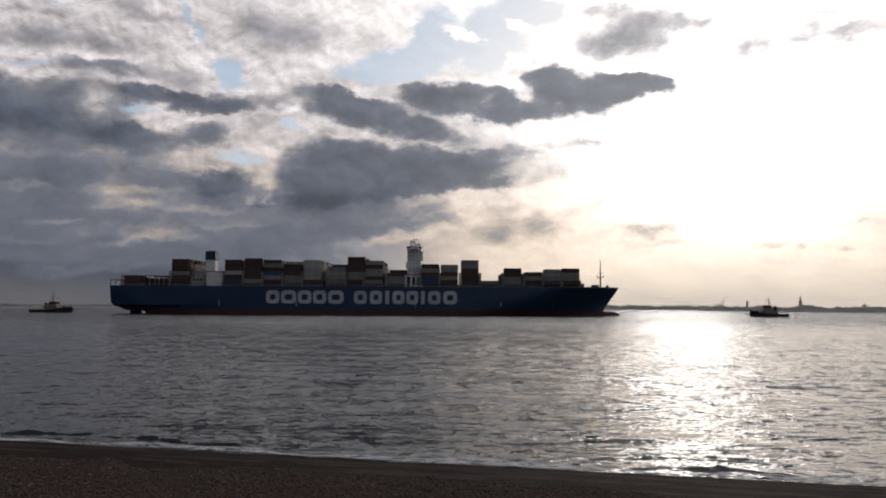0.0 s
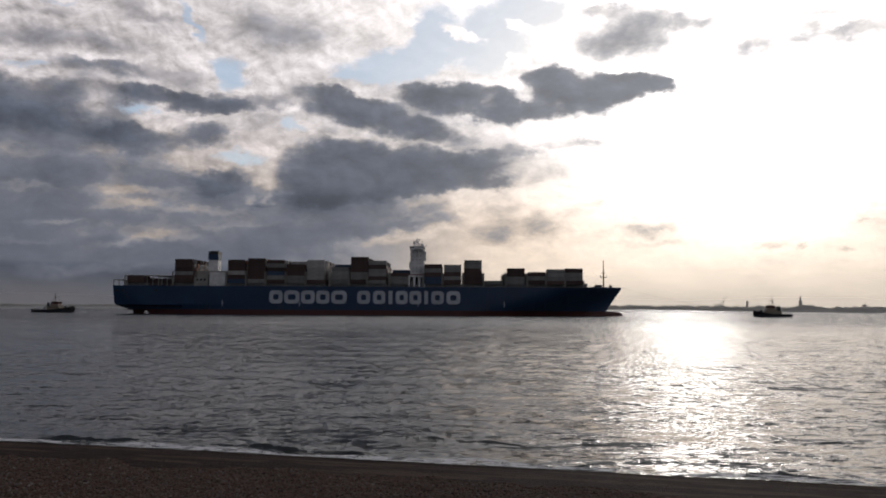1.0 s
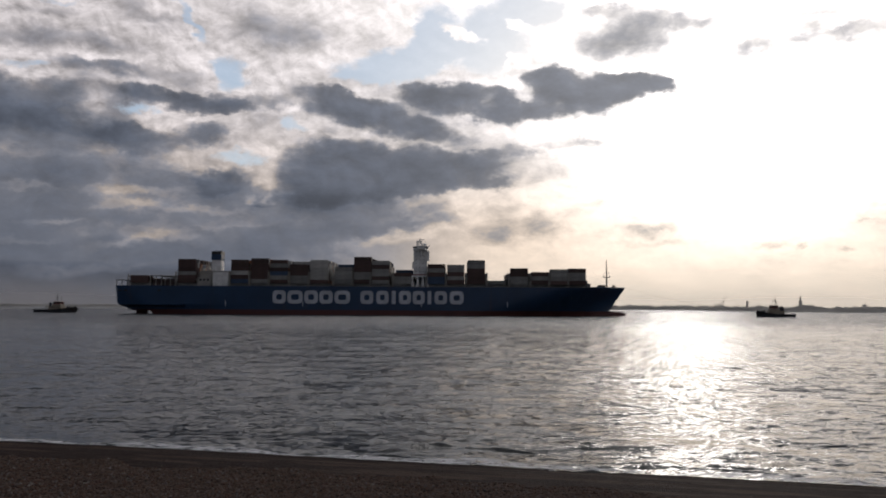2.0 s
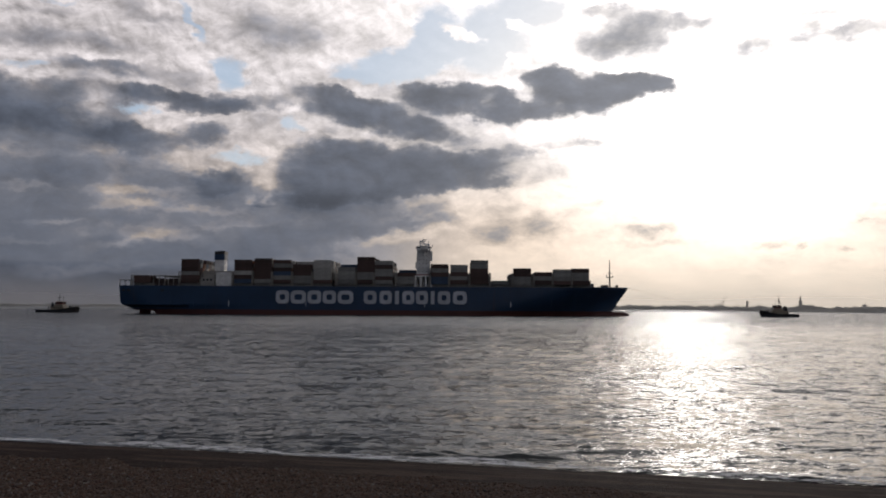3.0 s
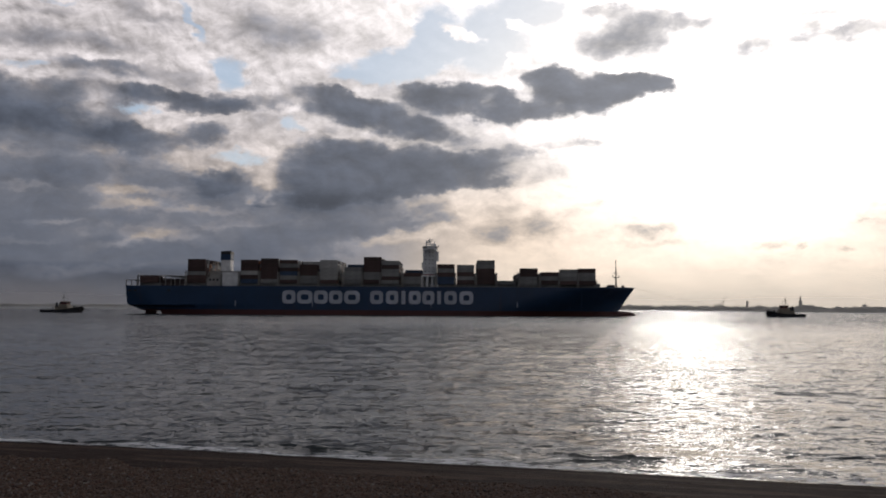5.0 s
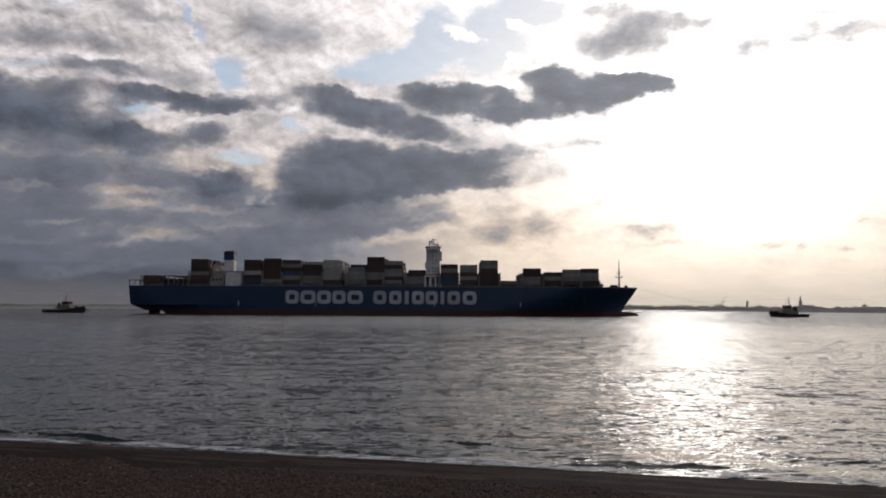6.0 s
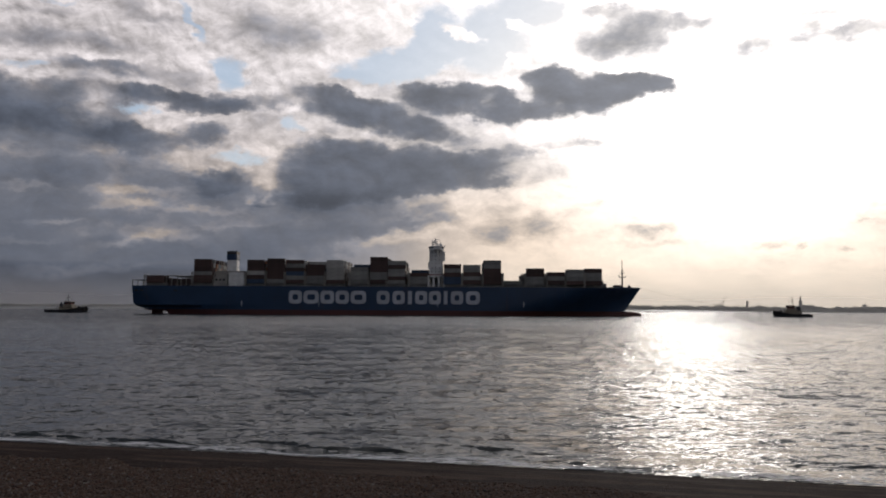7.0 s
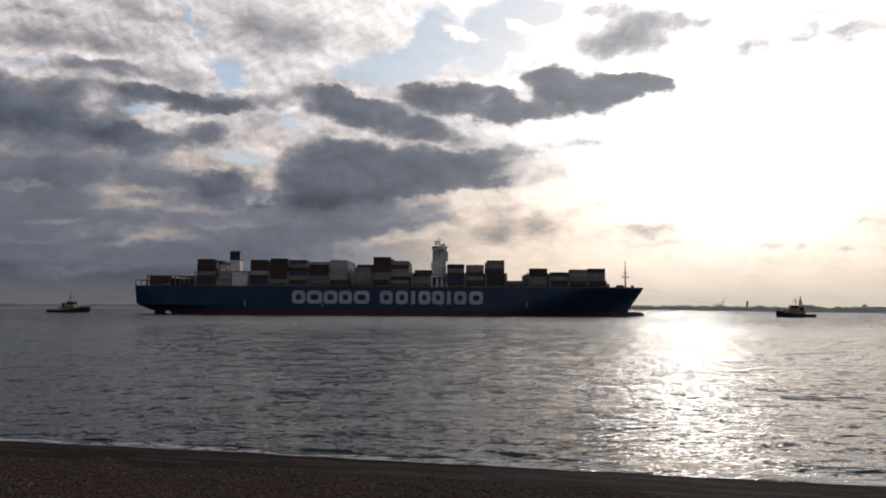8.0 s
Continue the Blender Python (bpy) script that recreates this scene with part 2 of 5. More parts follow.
    cloud = n.v("SCALE", cloud, scale=n.m("MAXIMUM", n.m("ADD", 1.0, n.m("MULTIPLY", fine, n.m("MULTIPLY", n.step(el, 2.0, 14.0, 0.4, 1.4), n.step(t, 0.50, 0.28, 0.25, 1.0)))), 0.6))
    gap = n.step(n.m("ADD", clear, n.m("MULTIPLY", ragged, 0.8)), 0.22, 0.80, 0.0, 0.90)
    gap = n.m("MULTIPLY", gap, n.step(clear, 0.02, 0.2))
    gap = n.m("MULTIPLY", gap, n.step(dark, 0.35, 0.08))
    sky = n.mix(gap, cloud, blue)
    # veil of light round the sun
    da = n.m("MULTIPLY", n.m("SUBTRACT", az, GLOW[0]), 1 / GLOW[2])
    de = n.m("MULTIPLY", n.m("SUBTRACT", el, GLOW[1]), 1 / GLOW[3])
    r2 = n.m("ADD", n.m("MULTIPLY", da, da), n.m("MULTIPLY", de, de))
    core = n.m("POWER", 2.718, n.m("MULTIPLY", n.m("MULTIPLY", r2, r2), -1.0))
    wide = n.m("POWER", 2.718, n.m("MULTIPLY", r2, -0.45))
    through_cloud = n.step(t, 0.08, 0.66, 1.0, 0.04)
    shine = n.m("ADD", n.m("MULTIPLY", n.m("MULTIPLY", core, 0.62), through_cloud),
                n.m("MULTIPLY", n.m("MULTIPLY", wide, 0.44), n.m("ADD", n.m("MULTIPLY", through_cloud, 0.86), 0.14)))
    # glow added high above the view, off the sun, to brighten the water
    ba = n.m("MULTIPLY", n.m("SUBTRACT", az, 8.0), 1 / 19.0)
    be = n.m("MULTIPLY", n.m("SUBTRACT", el, 36.0), 1 / 21.0)
    broad = n.m("POWER", 2.718, n.m("MULTIPLY", n.m("ADD", n.m("MULTIPLY", ba, ba), n.m("MULTIPLY", be, be)), -1.0))
    shine = n.m("ADD", shine, n.m("MULTIPLY", n.m("MULTIPLY", n.m("MULTIPLY", broad, BROAD), n.step(el, 15.0, 28.0, 0.62, 1.0)), n.m("ADD", n.m("MULTIPLY", through_cloud, 0.8), 0.2)))
    # less veil, so less glow, in the clear gaps
    shine = n.m("MULTIPLY", shine, n.m("SUBTRACT", 1.0, n.m("MULTIPLY", gap, 0.97)))
    warm = n.mix(n.step(el, 0.0, 9.0), (1.0, 0.92, 0.81, 1), (1.0, 0.955, 0.905, 1))
    sky = n.v("ADD", sky, n.v("SCALE", warm, scale=shine))
    # haze at the horizon
    haze = n.m("MULTIPLY", n.step(el, n.step(az, -20.0, 12.0, 3.2, 6.0), 0.0), n.step(streak, 0.3, 0.65, 0.45, 0.8))
    sky = n.mix(haze, sky, n.mix(n.step(az, -22.0, 14.0), (0.112, 0.104, 0.115, 1), (0.84, 0.745, 0.63, 1)))
    back = n.add("ShaderNodeBackground", {"Color": sky, "Strength": 1.0})
    out = n.add("ShaderNodeOutputWorld")
    world.node_tree.links.new(back.outputs[0], out.inputs[0])
    world.cycles.sampling_method, world.cycles.sample_map_resolution = "MANUAL", 1024


make_sky()

# ---- materials ----


def material(name):
    mat = bpy.data.materials.new(name)
    mat.use_nodes = True
    n = Nodes(mat.node_tree)
    bsdf = n.add("ShaderNodeBsdfPrincipled")
    n.add("ShaderNodeOutputMaterial", {"Surface": bsdf.outputs[0]})
    return mat, n, bsdf


def paint(name, colour, rough=0.5, metal=0.0, stain=0.35, scale=0.25, tint=(0.12, 0.07, 0.04), vary=0.0):
    """Weathered paint: broad patches, vertical streaks, fine relief. scale: patches per metre."""
    mat, n, bsdf = material(name)
    at = n.add("ShaderNodeTexCoord").outputs["Object"]
    broad = n.noise(at, scale, 4.0, 0.6).outputs[0]
    run = n.noise(n.v("MULTIPLY", at, (1.0, 1.0, 0.12)), scale * 5, 4.0, 0.65).outputs[0]
    base = n.mix(n.step(broad, 0.3, 0.75), tuple(c * 0.8 for c in colour) + (1,), tuple(min(1, c * 1.12) for c in colour) + (1,))
    base = n.mix(n.m("MULTIPLY", n.step(run, 0.55, 0.8), stain), base, (*tint, 1))
    if vary:
        rnd = n.add("ShaderNodeObjectInfo").outputs["Random"]
        base = n.mix(1.0, base, n.mix(rnd, (1 - vary,) * 3 + (1,), (1 + vary,) * 3 + (1,)), "MULTIPLY")
    n.put(bsdf.inputs["Base Color"], base)
    n.put(bsdf.inputs["Roughness"], n.step(run, 0.2, 0.9, rough - 0.1, min(1, rough + 0.2)))
    n.put(bsdf.inputs["Metallic"], metal)
    bump = n.add("ShaderNodeBump", {"Strength": 0.3, "Distance": 0.02 / scale * 0.25, "Height": n.noise(at, scale * 16, 3.0).outputs[0]})
    n.put(bsdf.inputs["Normal"], bump.outputs[0])
    return mat


def water_material():
    mat, n, bsdf = material("sea_water")
    at = n.add("ShaderNodeTexCoord").outputs["Object"]
    slope = None
    for sx, sy, scale, ax, ay, detail in ((0.35, 1.0, 0.10, 0.10, 0.18, 3.0), (0.42, 1.0, 0.50, 0.50, 0.62, 3.0), (0.42, 1.0, 1.7, 0.95, 0.90, 3.0), (0.5, 1.0, 5.0, 0.95, 0.85, 2.0), (0.6, 1.0, 13.0, 0.55, 0.45, 1.0)):
        tex = n.noise(n.v("MULTIPLY", at, (sx, sy, 1.0)), scale, detail, 0.55, 0.25).outputs["Color"]
        s = n.v("MULTIPLY", n.v("SUBTRACT", tex, (0.5, 0.5, 0.5)), (ax, ay, 0.0))
        slope = s if slope is None else n.v("ADD", slope, s)
    # calmer and rougher patches
    gust = n.noise(n.v("MULTIPLY", at, (0.25, 1.0, 1.0)), 0.02, 3.0).outputs[0]
    slope = n.v("SCALE", slope, scale=n.step(gust, 0.3, 0.7, 0.75, 1.2))
    geo = n.add("ShaderNodeNewGeometry")
    # the waves run shorewards: short steep faces between long flat backs
    for sx, scale, steep in ((0.34, 0.26, -0.16), (0.42, 1.0, -0.32), (0.45, 3.0, -0.42)):
        crest = n.step(n.noise(n.v("MULTIPLY", at, (sx, 1.0, 1.0)), scale, 2.0, 0.55, 0.3).outputs[0], 0.59, 0.70, 0.0, steep)
        slope = n.v("ADD", slope, n.xyz(0.0, crest))
    # an added shoreward tilt of the normals brightens the water out in the channel
    out = n.add("ShaderNodeSeparateXYZ", {"Vector": at}).outputs[1]
    slope = n.v("ADD", slope, n.xyz(0.0, n.step(out, 130.0, 380.0, 0.01, -0.19)))
    normal = n.v("NORMALIZE", n.v("ADD", geo.outputs["Normal"], slope))
    n.put(bsdf.inputs["Normal"], normal)
    n.put(bsdf.inputs["Base Color"], n.mix(gust, (0.030, 0.036, 0.036, 1), (0.048, 0.052, 0.048, 1)))
    n.put(bsdf.inputs["Roughness"], 0.09)
    n.put(bsdf.inputs["IOR"], 1.33)
    return mat


def shingle_material():
    mat, n, bsdf = material("shingle_ground")
    at = n.add("ShaderNodeTexCoord").outputs["Object"]
    cell = n.add("ShaderNodeTexVoronoi", {"Vector": at, "Scale": 19.0, "Randomness": 1.0})
    tone = n.add("ShaderNodeSeparateColor", {"Color": cell.outputs["Color"]}).outputs[0]
    stone = n.ramp(tone, (0.0, (0.034, 0.025, 0.021)), (0.4, (0.098, 0.063, 0.048)), (0.75, (0.155, 0.10, 0.075)), (1.0, (0.30, 0.25, 0.22)))
    patch = n.noise(at, 0.5, 4.0, 0.6).outputs[0]
    stone = n.mix(n.m("MULTIPLY", patch, 0.7), stone, (0.055, 0.040, 0.033, 1))
    height = n.add("ShaderNodeSeparateXYZ", {"Vector": n.add("ShaderNodeNewGeometry").outputs["Position"]}).outputs[2]
    edge = n.m("ADD", height, n.m("MULTIPLY", n.m("SUBTRACT", n.noise(at, 0.35, 3.0).outputs[0], 0.5), 0.35))
    wet = n.step(edge, 0.95, 0.66)
    sand = n.mix(n.step(n.noise(n.v("MULTIPLY", at, (0.25, 1.0, 1.0)), 2.2, 6.0, 0.7).outputs[0], 0.35, 0.7), (0.020, 0.011, 0.009, 1), (0.042, 0.023, 0.018, 1))
    turned = n.add("ShaderNodeMapping", {"Vector": at, "Rotation": (0.0, 0.0, radians(12.9))}).outputs[0]
    line = n.noise(n.v("MULTIPLY", turned, (0.16, 1.6, 1.0)), 1.1, 5.0, 0.65).outputs[0]
    sand = n.mix(n.m("MULTIPLY", n.step(line, 0.50, 0.60), 0.55), sand, (0.15, 0.10, 0.076, 1))
    n.put(bsdf.inputs["Base Color"], n.mix(n.m("MULTIPLY", wet, 0.85), stone, sand))
    n.put(bsdf.inputs["Roughness"], n.m("SUBTRACT", 0.95, n.m("MULTIPLY", wet, 0.2)))
    n.put(bsdf.inputs["Specular IOR Level"], n.m("ADD", 0.03, n.m("MULTIPLY", wet, 0.03)))
    bump = n.add("ShaderNodeBump", {"Strength": 1.0, "Distance": 0.05, "Height": n.m("SUBTRACT", 1.0, cell.outputs["Distance"])})
    n.put(bsdf.inputs["Normal"], bump.outputs[0])
    return mat


def pebble_material():
    mat, n, bsdf = material("pebble_stone")
    rnd = n.add("ShaderNodeNewGeometry").outputs["Random Per Island"]
    col = n.ramp(rnd, (0.0, (0.034, 0.027, 0.023)), (0.35, (0.10, 0.060, 0.045)), (0.6, (0.155, 0.092, 0.064)), (0.85, (0.14, 0.125, 0.115)), (0.97, (0.19, 0.165, 0.145)), (1.0, (0.36, 0.32, 0.28)))
    at = n.add("ShaderNodeTexCoord").outputs["Object"]
    n.put(bsdf.inputs["Base Color"], n.mix(0.35, col, n.noise(at, 60.0, 3.0).outputs["Color"], "OVERLAY"))
    n.put(bsdf.inputs["Roughness"], 0.9)
    n.put(bsdf.inputs["Specular IOR Level"], 0.2)
    return mat


def foam_material():
    mat, n, bsdf = material("sea_foam")
    at = n.add("ShaderNodeTexCoord").outputs["Object"]
    lace = n.noise(n.v("MULTIPLY", at, (0.5, 1.0, 1.0)), 3.2, 6.0, 0.7, 0.6).outputs[0]
    fine = n.noise(at, 16.0, 3.0, 0.6).outputs[0]
    n.put(bsdf.inputs["Base Color"], n.mix(fine, (0.70, 0.70, 0.71, 1), (0.88, 0.88, 0.88, 1)))
    n.put(bsdf.inputs["Roughness"], 0.7)
    n.put(bsdf.inputs["Alpha"], n.m("MULTIPLY", n.step(lace, 0.42, 0.56), n.step(fine, 0.2, 0.5)))
    return mat


def haze_material():
    """Stand-in for haze: lets most light through, scatters the rest, fading out upwards."""
    mat = bpy.data.materials.new("haze_sheet")
    mat.use_nodes = True
    n = Nodes(mat.node_tree)
    at = n.add("ShaderNodeTexCoord").outputs["Object"]
    height = n.add("ShaderNodeSeparateXYZ", {"Vector": at}).outputs[2]
    patch = n.noise(n.v("MULTIPLY", at, (1.0, 1.0, 6.0)), 0.004, 3.0).outputs[0]
    thick = n.m("MULTIPLY", n.step(height, 75.0, 6.0, 0.0, 0.32), n.step(patch, 0.2, 0.8, 0.85, 1.15))
    scatter = n.add("ShaderNodeBsdfTranslucent", {"Color": (0.92, 0.92, 0.92, 1)})
    clear = n.add("ShaderNodeBsdfTransparent")
    mixed = n.add("ShaderNodeMixShader", {"Fac": thick})
    n.tree.links.new(clear.outputs[0], mixed.inputs[1])
    n.tree.links.new(scatter.outputs[0], mixed.inputs[2])
    n.add("ShaderNodeOutputMaterial", {"Surface": mixed.outputs[0]})
    return mat


def foliage_material(name, dark, light):
    mat, n, bsdf = material(name)
    at = n.add("ShaderNodeTexCoord").outputs["Object"]
    n.put(bsdf.inputs["Base Color"], n.mix(n.noise(at, 0.2, 5.0, 0.7).outputs[0], (*dark, 1), (*light, 1)))
    n.put(bsdf.inputs["Roughness"], 0.9)
    return mat


WATER = water_material()
SHINGLE = shingle_material()
PEBBLE = pebble_material()
FOAM = foam_material()
HAZE = haze_material()
TREES = foliage_material("far_trees", (0.05, 0.055, 0.035), (0.11, 0.11, 0.07))
BANK = foliage_material("far_bank", (0.05, 0.052, 0.04), (0.09, 0.09, 0.07))
HULL_BLUE = paint("hull_blue", (0.015, 0.047, 0.11), 0.42, stain=0.25, scale=0.05)
BOOT_RED = paint("antifouling_red", (0.085, 0.025, 0.024), 0.6, stain=0.5, scale=0.06, tint=(0.05, 0.06, 0.05))
LETTER_WHITE = paint("lettering_white", (0.52, 0.55, 0.62), 0.5, stain=0.12, scale=0.08)
SHIP_WHITE = paint("superstructure_white", (0.83, 0.84, 0.84), 0.35, stain=0.12, scale=0.2)
DECK_GREY = paint("deck_grey", (0.20, 0.21, 0.215), 0.6, stain=0.4, scale=0.15)
LASHING_GREY = paint("lashing_grey", (0.33, 0.32, 0.30), 0.6, stain=0.3, scale=0.2)
BLACK_STEEL = paint("black_steel", (0.025, 0.026, 0.03), 0.5, stain=0.3, scale=0.3)
RUST_RED = paint("deck_red", (0.28, 0.06, 0.04), 0.55, stain=0.3, scale=0.2)
RUBBER = paint("black_rubber", (0.02, 0.02, 0.02), 0.8, stain=0.2, scale=0.6, tint=(0.07, 0.07, 0.07))
TUG_RED = paint("tug_red", (0.22, 0.05, 0.04), 0.5, stain=0.3, scale=0.3)
TUG_BLUE = paint("tug_dark", (0.02, 0.025, 0.035), 0.5, stain=0.3, scale=0.3)
TUG_BUFF = paint("tug_buff", (0.30, 0.26, 0.20), 0.5, stain=0.2, scale=0.3)
ROPE = paint("towline_rope", (0.20, 0.18, 0.15), 0.9, stain=0.2, scale=0.3)
BRICK_WALL = paint("town_brick", (0.24, 0.14, 0.10), 0.9, stain=0.3, scale=0.15, vary=0.25)
RENDER_WALL = paint("town_render", (0.50, 0.46, 0.40), 0.9, stain=0.3, scale=0.15, vary=0.25)
SLATE = paint("town_roof", (0.10, 0.085, 0.08), 0.85, stain=0.3, scale=0.15, vary=0.25)
STONE = paint("church_stone", (0.26, 0.24, 0.21), 0.9, stain=0.3, scale=0.15)
FEATHER = paint("bird_feathers", (0.06, 0.06, 0.065), 0.85, stain=0.3, scale=6.0, tint=(0.12, 0.12, 0.12))

glass_mat, _g, _b = material("dark_window_glass")
_g.put(_b.inputs["Base Color"], (0.02, 0.025, 0.03, 1))
_g.put(_b.inputs["Roughness"], 0.08)
GLASS = glass_mat

BOX_COLOURS = {
    "r": paint("container_maroon", (0.072, 0.042, 0.038), 0.6, stain=0.4, scale=0.3, vary=0.3),
    "g": paint("container_grey", (0.25, 0.255, 0.25), 0.6, stain=0.35, scale=0.3, vary=0.25),
    "w": paint("container_white", (0.40, 0.40, 0.385), 0.55, stain=0.3, scale=0.3, vary=0.15),
    "b": paint("container_blue", (0.03, 0.06, 0.115), 0.6, stain=0.35, scale=0.3, vary=0.3),
    "n": paint("container_brown", (0.06, 0.036, 0.032), 0.65, stain=0.4, scale=0.3, vary=0.3),
    "o": paint("container_orange", (0.28, 0.11, 0.045), 0.6, stain=0.35, scale=0.3, vary=0.2),
}

# ---- mesh helpers ----


def box(bm, x0, x1, y0, y1, z0, z1, top=1.0):
    """A box; top: how much narrower it is at the top."""
    cx, cy = (x0 + x1) / 2, (y0 + y1) / 2
    v = []
    for z, k in ((z0, 1.0), (z1, top)):
        for x, y in ((x0, y0), (x1, y0), (x1, y1), (x0, y1)):
            v.append(bm.verts.new((cx + (x - cx) * k, cy + (y - cy) * k, z)))
    for f in ((3, 2, 1, 0), (4, 5, 6, 7), (0, 1, 5, 4), (1, 2, 6, 5), (2, 3, 7, 6), (3, 0, 4, 7)):
        bm.faces.new([v[i] for i in f])
    return bm


def tube(bm, a, b, r, r2=None, n=8):
    a, b = Vector(a), Vector(b)
    q = (b - a).to_track_quat("Z", "Y")
    rings = []
    for p, rad in ((a, r), (b, r if r2 is None else r2)):
        rings.append([bm.verts.new(p + q @ Vector((rad * math.cos(2 * math.pi * i / n), rad * math.sin(2 * math.pi * i / n), 0))) for i in range(n)])
    for i in range(n):
        j = (i + 1) % n
        bm.faces.new((rings[0][i], rings[0][j], rings[1][j], rings[1][i]))
    bm.faces.new(rings[0][::-1])
    bm.faces.new(rings[1])
    return bm


def finish(bm, name, mat, smooth=False):
    me = bpy.data.meshes.new(name)
    bmesh.ops.recalc_face_normals(bm, faces=bm.faces)
    if smooth:
        for f in bm.faces:
            f.smooth = True
    bm.to_mesh(me)
    bm.free()
    if smooth:
        me.set_sharp_from_angle(angle=radians(32))
    for one in (mat if isinstance(mat, (list, tuple)) else [mat]):
        me.materials.append(one)
    return me


def part(name, bm, mat, parent, label="", smooth=False, at=None):
    ob = new(name, finish(bm, name, mat, smooth))
    ob.parent = parent
    if at is not None:
        ob.matrix_basis = at
    if label:
        tagged(ob, label)
    return ob


def sheet(name, verts, faces, mat, smooth=True):
    me = bpy.data.meshes.new(name)
    me.from_pydata(verts, [], faces)
    me.materials.append(mat)
    if smooth:
        me.polygons.foreach_set("use_smooth", [True] * len(me.polygons))
    me.update()
    return new(name, me)


def grid_faces(rows, cols):
    i = np.arange(rows * cols).reshape(rows, cols)
    return np.stack((i[:-1, :-1], i[:-1, 1:], i[1:, 1:], i[1:, :-1]), -1).reshape(-1, 4).tolist()


# ---- the sea ----


def swell(x, y):
    """Height of the open water in metres."""
    rng = np.random.RandomState(4)
    z = np.zeros_like(x)
    for i in range(26):
        length = 0.9 * 1.105 ** i
        a = radians(-102 + rng.normal(0, 24))
        k = 2 * math.pi / length
        amp = 0.0072 * length ** 0.2 * rng.uniform(0.6, 1.3)
        phase = k * (x * math.cos(a) + y * math.sin(a)) + rng.uniform(0, 6.28)
        bend = 0.9 * np.sin(x * rng.uniform(0.02, 0.08) + y * rng.uniform(0.01, 0.05) + rng.uniform(0, 6))
        z += amp * np.sin(phase + bend)
    return z


def build_sea():
    inner = np.linspace(-40, 40, 330)
    side = np.array([-89, -80, -70, -60, -52, -46])
    ang = np.radians(np.concatenate((side, inner, -side[::-1])))
    dist = 11.0 * (4950 / 11.0) ** np.linspace(0, 1, 520)
    a, d = np.meshgrid(ang, dist)
    x, y = d * np.sin(a), d * np.cos(a)
    fade = np.clip(1.0 - (d - 160) / 260, 0, 1)
    calm = np.clip((d - 20) / 40, 0.35, 1.0)
    z = swell(x, y) * fade * calm
    sea = sheet("water", np.stack((x, y, z), -1).reshape(-1, 3).tolist(), grid_faces(*x.shape), WATER)
    return tagged(sea, "grey rippled sea water glittering under a low sun", "sea", kind="structure")


SEA = build_sea()

# ---- the beach ----
SHORE_TURN = -12.9       # the water's edge runs at this angle to the x axis
SHORE_Y = 30.0           # where it crosses the line of view
_c, _s = math.cos(radians(SHORE_TURN)), math.sin(radians(SHORE_TURN))


def inland(x, y):
    """Metres landwards of the water's edge, and along it."""
    return -(-(x) * _s + (y - SHORE_Y) * _c), x * _c + (y - SHORE_Y) * _s


def bank_crest(q):
    """How far from the water the shingle bank's crest lies, with one scoop washed out of it."""
    crest = 7.9 + 0.12 * np.clip(-q - 9.5, 0, 60) + 0.07 * np.clip(q, 0, 60) + 1.5 * np.exp(-((q + 7.1) / 1.15) ** 2)
    return crest + 0.20 * np.sin(q * 1.3 + 2.6) + 0.12 * np.sin(q * 3.1) + 0.07 * np.sin(q * 7.3 + 1.0)


def beach_height(x, y):
    p, q = inland(x, y)
    z = np.where(p < 0, p * 0.13, 0.0)
    z = z + np.clip(p, 0, 2) * 0.105 + np.clip(p - 2, 0, 4.6) * 0.045
    berm = np.clip((p - bank_crest(q)) / 1.5 + 1.0, 0, 1)
    z = z + berm * berm * (3 - 2 * berm) * 0.78
    z = z + np.clip(p - 8, 0, 6) * 0.13 + np.clip(p - 14, 0, 16) * 0.155
    z = z + 0.05 * np.sin(q * 0.9 + p * 0.4) * np.clip(p - 7, 0, 2) * 0.5
    z = z + 0.03 * np.sin(q * 2.1 + 1.0) * np.sin(p * 1.7) * np.clip(p - 7, 0, 2) * 0.5
    return z


def build_beach():
    xs = np.concatenate((np.linspace(-4900, -120, 14), np.linspace(-100, -31, 24), np.linspace(-30, 30, 241), np.linspace(31, 100, 24), np.linspace(120, 4900, 14)))
    ps = np.concatenate((np.linspace(-28, -2, 14), np.linspace(-1.8, 24, 173), np.linspace(24.5, 60, 30), np.linspace(80, 4900, 12)))
    q, p = np.meshgrid(xs, ps)
    x, y = q * _c + p * _s, SHORE_Y - p * _c + q * _s
    z = beach_height(x, y)
    ob = sheet("ground", np.stack((x, y, z), -1).reshape(-1, 3).tolist(), grid_faces(*x.shape), SHINGLE)
    return tagged(ob, "dark brown shingle beach sloping to the water", "beach", kind="structure")


build_beach()


